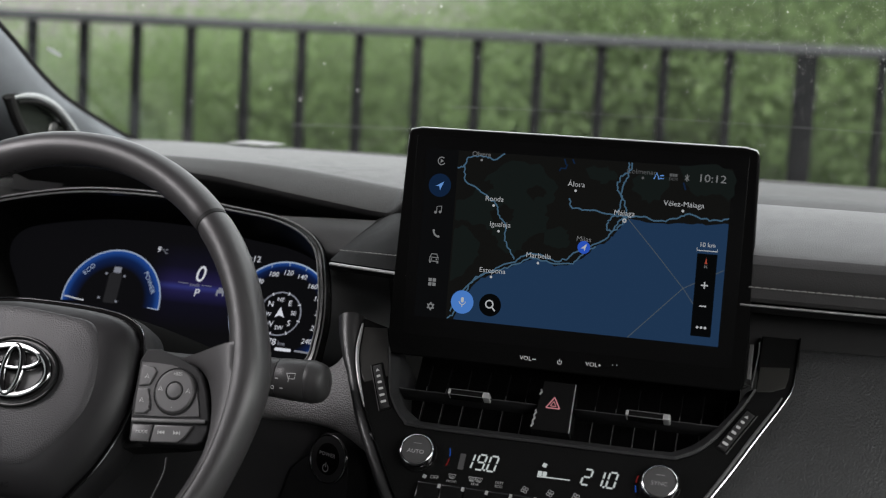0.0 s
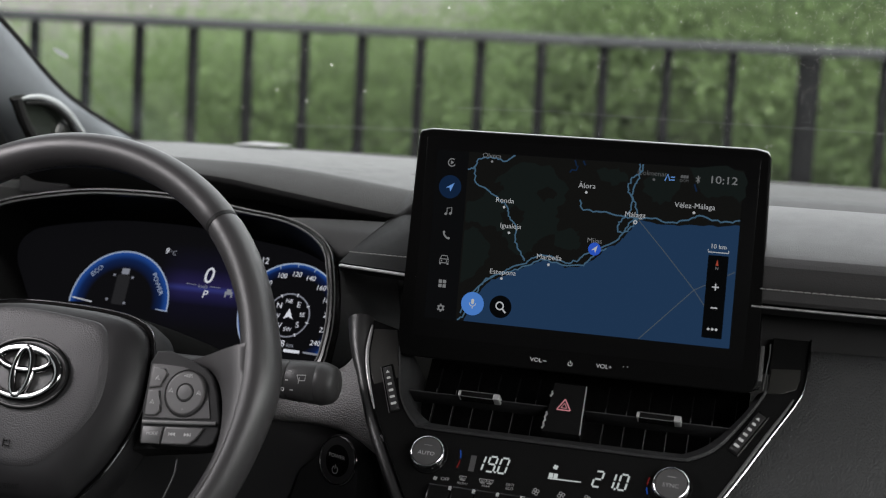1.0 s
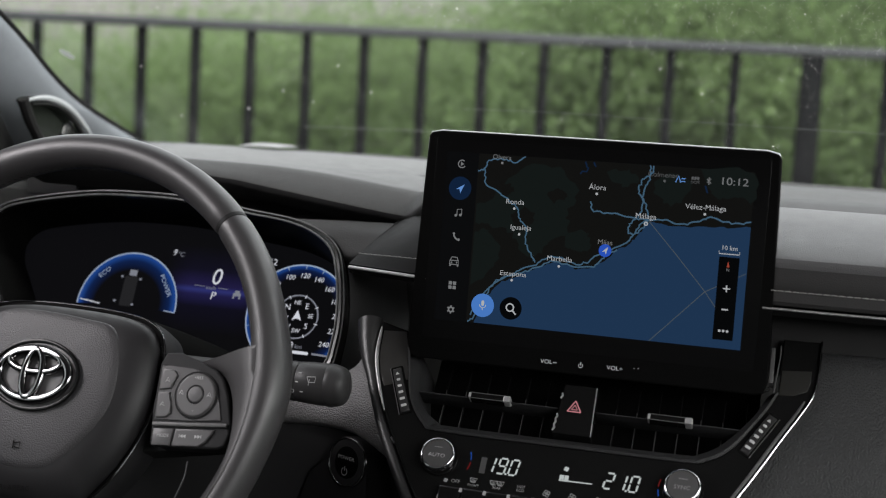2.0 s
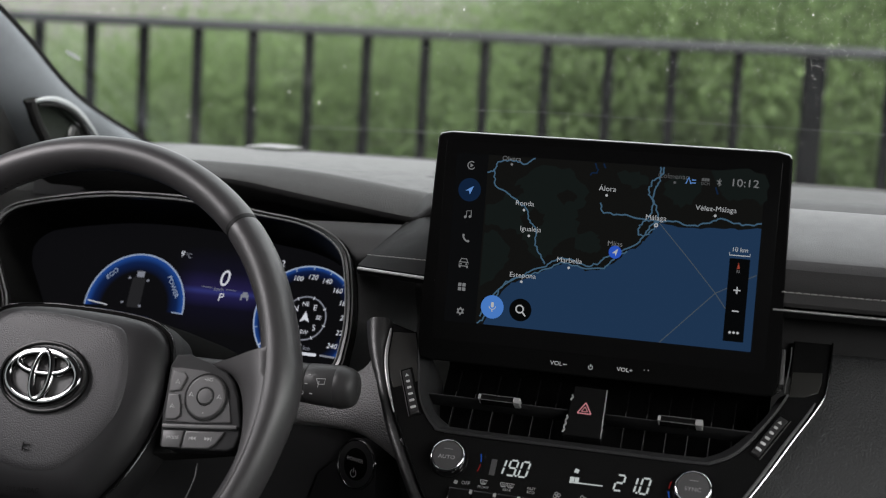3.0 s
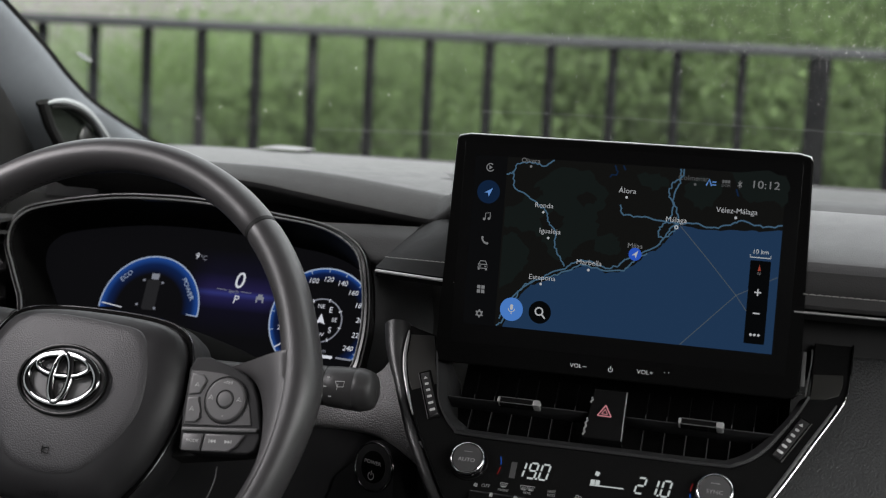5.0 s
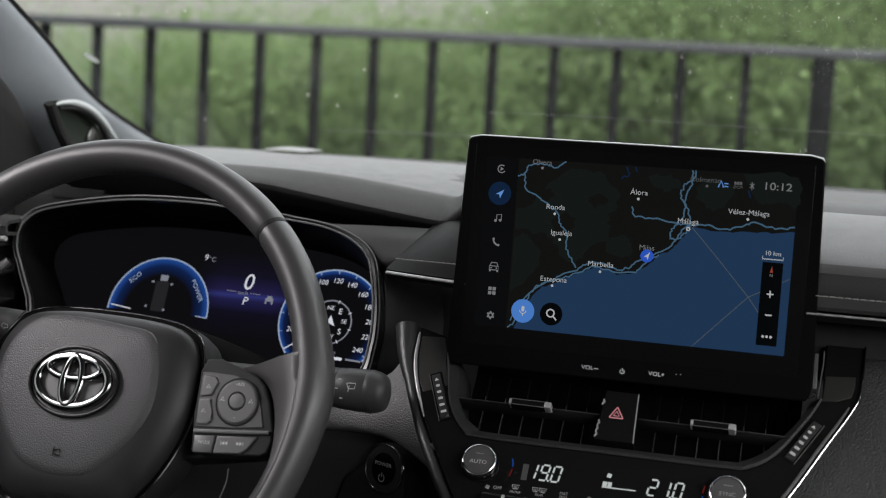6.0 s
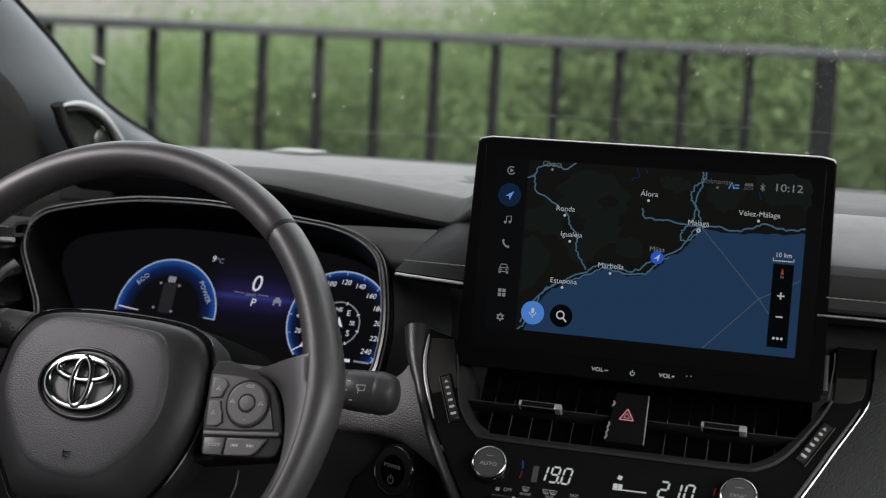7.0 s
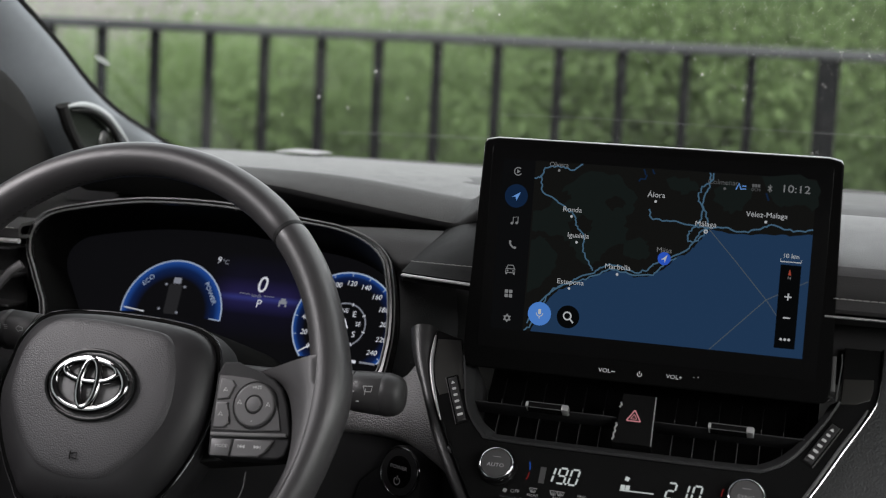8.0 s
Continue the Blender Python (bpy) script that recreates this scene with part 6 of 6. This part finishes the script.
words("embossing", "SRS AIRBAG", 3.4, -7, -82, -12.4, wheel, FRAME_BLACK, "faint embossed lettering")

# spokes and button pods
for sx in (1, -1):
    # leather that runs from behind the pod up onto the rim
    inner = spline([(100, 13, -32), (114, 13, -28), (128, 10, -25), (138, 1, -23), (144, -14, -22), (146.5, -32, -22), (147, -48, -26), (142, -64, -34)], 4)
    outer = [Vector((167 * math.cos(radians(a)), 167 * math.sin(radians(a)), 2.9)) for a in np.linspace(7.5, -36, len(inner)).tolist()]
    rows = []
    for p, q in zip(inner, outer):
        across = q - p
        rows.append([Vector((sx * v.x, v.y, v.z)) for v in (p + Vector((0, 0, -14)), p, p + across * 0.25 + Vector((0, 0, -1.0)), p + across * 0.5 + Vector((0, 0, -0.6)), p + across * 0.75 + Vector((0, 0, 1.6)), p + across * 0.9 + Vector((0, 0, 1.5)), q, q + Vector((6, 0, -8)), q + Vector((4, 0, -26)))])
    part("spoke", loft(rows, True, True), LEATHER_SPOKE_LIT, wheel, "black leather spoke", smooth=70)
    pod = [(84, -10), (84, 20), (88, 28.5), (98, 29), (112, 23.5), (127, 17.3), (133, 11.5), (138.8, -1.3), (143.2, -18.6), (143.6, -27), (141, -35.5), (136, -38), (92, -38), (85, -36)]
    pods = [(sx * a, b) for a, b in pod]
    pd = part("button_pod", prism(pods if sx > 0 else pods[::-1], -34, -17.8, 1.6, 3), DASH_DARK, wheel, "matte dark button pod")
    pl = [(sx * a, b) for a, b in ((86, 19), (93, 18.8), (110, 17.2), (119, 14.8), (124.5, 11.6), (128, 7.5), (132.8, -5.6), (136.3, -18.4), (113, -19.2), (86, -19.4))]
    pd.location = (0.0032 * sx, -0.009, 0)
    part("face_plate", prism(pl if sx > 0 else pl[::-1], -20, -17.0, 0.6), MATTE_GREY, pd, "grey face plate")
    part("divider", sweep([(sx * 86, -22.6, -16.6), (sx * 115, -22.3, -16.2), (sx * 141, -21.6, -16.6)], 1.5, 1.0, n=8), SATIN, pd, "satin bar")
    kx = 115.0 * sx
    part("round_pad", lathe([(1.0, -20), (1.0, -16.3), (0.965, -15.7), (0.90, -15.4), (0.42, -15.4), (0.40, -17.0), (0.39, -17.2)], 48), BUTTON_GREY, pd, "round button pad")
    pad = pd.children[-1]
    for v in pad.data.vertices:
        v.co.x, v.co.y = v.co.x * 14.8 + kx * MM, v.co.y * 15.6 - 0.0014
    part("pad_gap", sweep([(p[0], p[1], -16.8) for p in oval(kx, -1.4, 15.4, 16.2)], 0.7, 0.8, n=6, closed=True), DASH_BLACK, pd)
    part("centre_key", lathe([(5.6, -19), (5.6, -15.4), (5.0, -14.8), (0.01, -14.4)], 32, (kx, -1.0)), BUTTON_GREY, pd, "round centre key")
    part("pad_gap", sweep([(p[0], p[1], -15.6) for p in oval(kx, -1.0, 6.2, 6.2, 32)], 0.6, 0.6, n=6, closed=True), DASH_BLACK, pd)
    for q in ([(87, 1.5), (95.5, 2.5), (99.5, 12), (97, 15.5), (88, 16.5)], [(87, -0.5), (95.5, 0), (96.5, -9), (98.5, -14.5), (95, -17.8), (87, -18)]):
        q = [(sx * a, b) for a, b in q]
        part("key", prism(q if sx > 0 else q[::-1], -20, -15.6, 0.9, 2), BUTTON_GREY, pd)
    for q in ([(87, -25.6), (102, -25.4), (100.6, -37.2), (87, -37.2)], [(103.8, -25.4), (132.6, -25.0), (127, -33.5), (122, -37.0), (102.2, -37.3)]):
        q = [(sx * a, b) for a, b in q]
        part("key", prism(q if sx > 0 else q[::-1], -20, -16.2, 0.9, 2), BUTTON_GREY, pd)
    if sx > 0:
        words("lettering", "MODE", 2.2, 95, -30.5, -15.9, pd, PRINT_MID)
        words("lettering", "+RES", 2.2, kx + 1, 10.5, -15.0, pd, PRINT_MID)
        words("lettering", "-", 2.6, kx, -12.5, -15.0, pd, PRINT_MID)
        for u, way in ((110, -1), (121, 1)):
            bm = bmesh.new()
            for x0 in (-2.2, 0):
                tri = [(u + way * x0, -31.6), (u + way * (x0 + 2.2), -30.3), (u + way * x0, -29)]
                sheet(tri if way > 0 else tri[::-1], -15.9, bm)
            band([(u + way * 2.6, -31.6), (u + way * 2.6, -29)], 0.4, -15.9, bm)
            part("printed_mark", bm, PRINT_MID, pd, smooth=0)
        for u, v in ((93, 8.5), (91.5, -8.5), (kx - 10.5, 0), (kx + 10.5, -1)):
            bm = band([(u - 1.6, v - 1.4), (u, v + 1.5), (u + 1.6, v - 1.4), (u - 1.2, v - 0.2)], 0.5, -15.2)
            part("printed_mark", bm, PRINT_MID, pd, smooth=0)
bk = [(70, 30), (100, 22), (126, 18), (138, -2), (138, -26), (130, -34), (112, -36), (70, -40)]
for sx in (1, -1):
    q = [(sx * a, b) for a, b in bk]
    ob = part("spoke_back", prism(q if sx > 0 else q[::-1], -60, -36, 3), DASH_BLACK, wheel, "dark spoke backing")
    ob.location = (0.002 * sx, -0.009, 0)
# lower spoke and trim line beneath the hub
rows = [[(x * k, y, z) for x, y in ((-40, -80), (40, -80), (34, -120), (30, -165), (-30, -165), (-34, -120))] for k, z in ((1.0, -46), (1.0, -30), (0.9, -22))]
part("lower_spoke", loft(rows, True, True), DASH_DARK, wheel, "matte black lower spoke")
part("spoke_line", sweep(spline([(112, -54, -32), (110, -70, -32), (92, -112, -32), (64, -154, -30)], 5), 0.6, 0.8, n=6), SATIN, wheel, "thin dark spoke line")
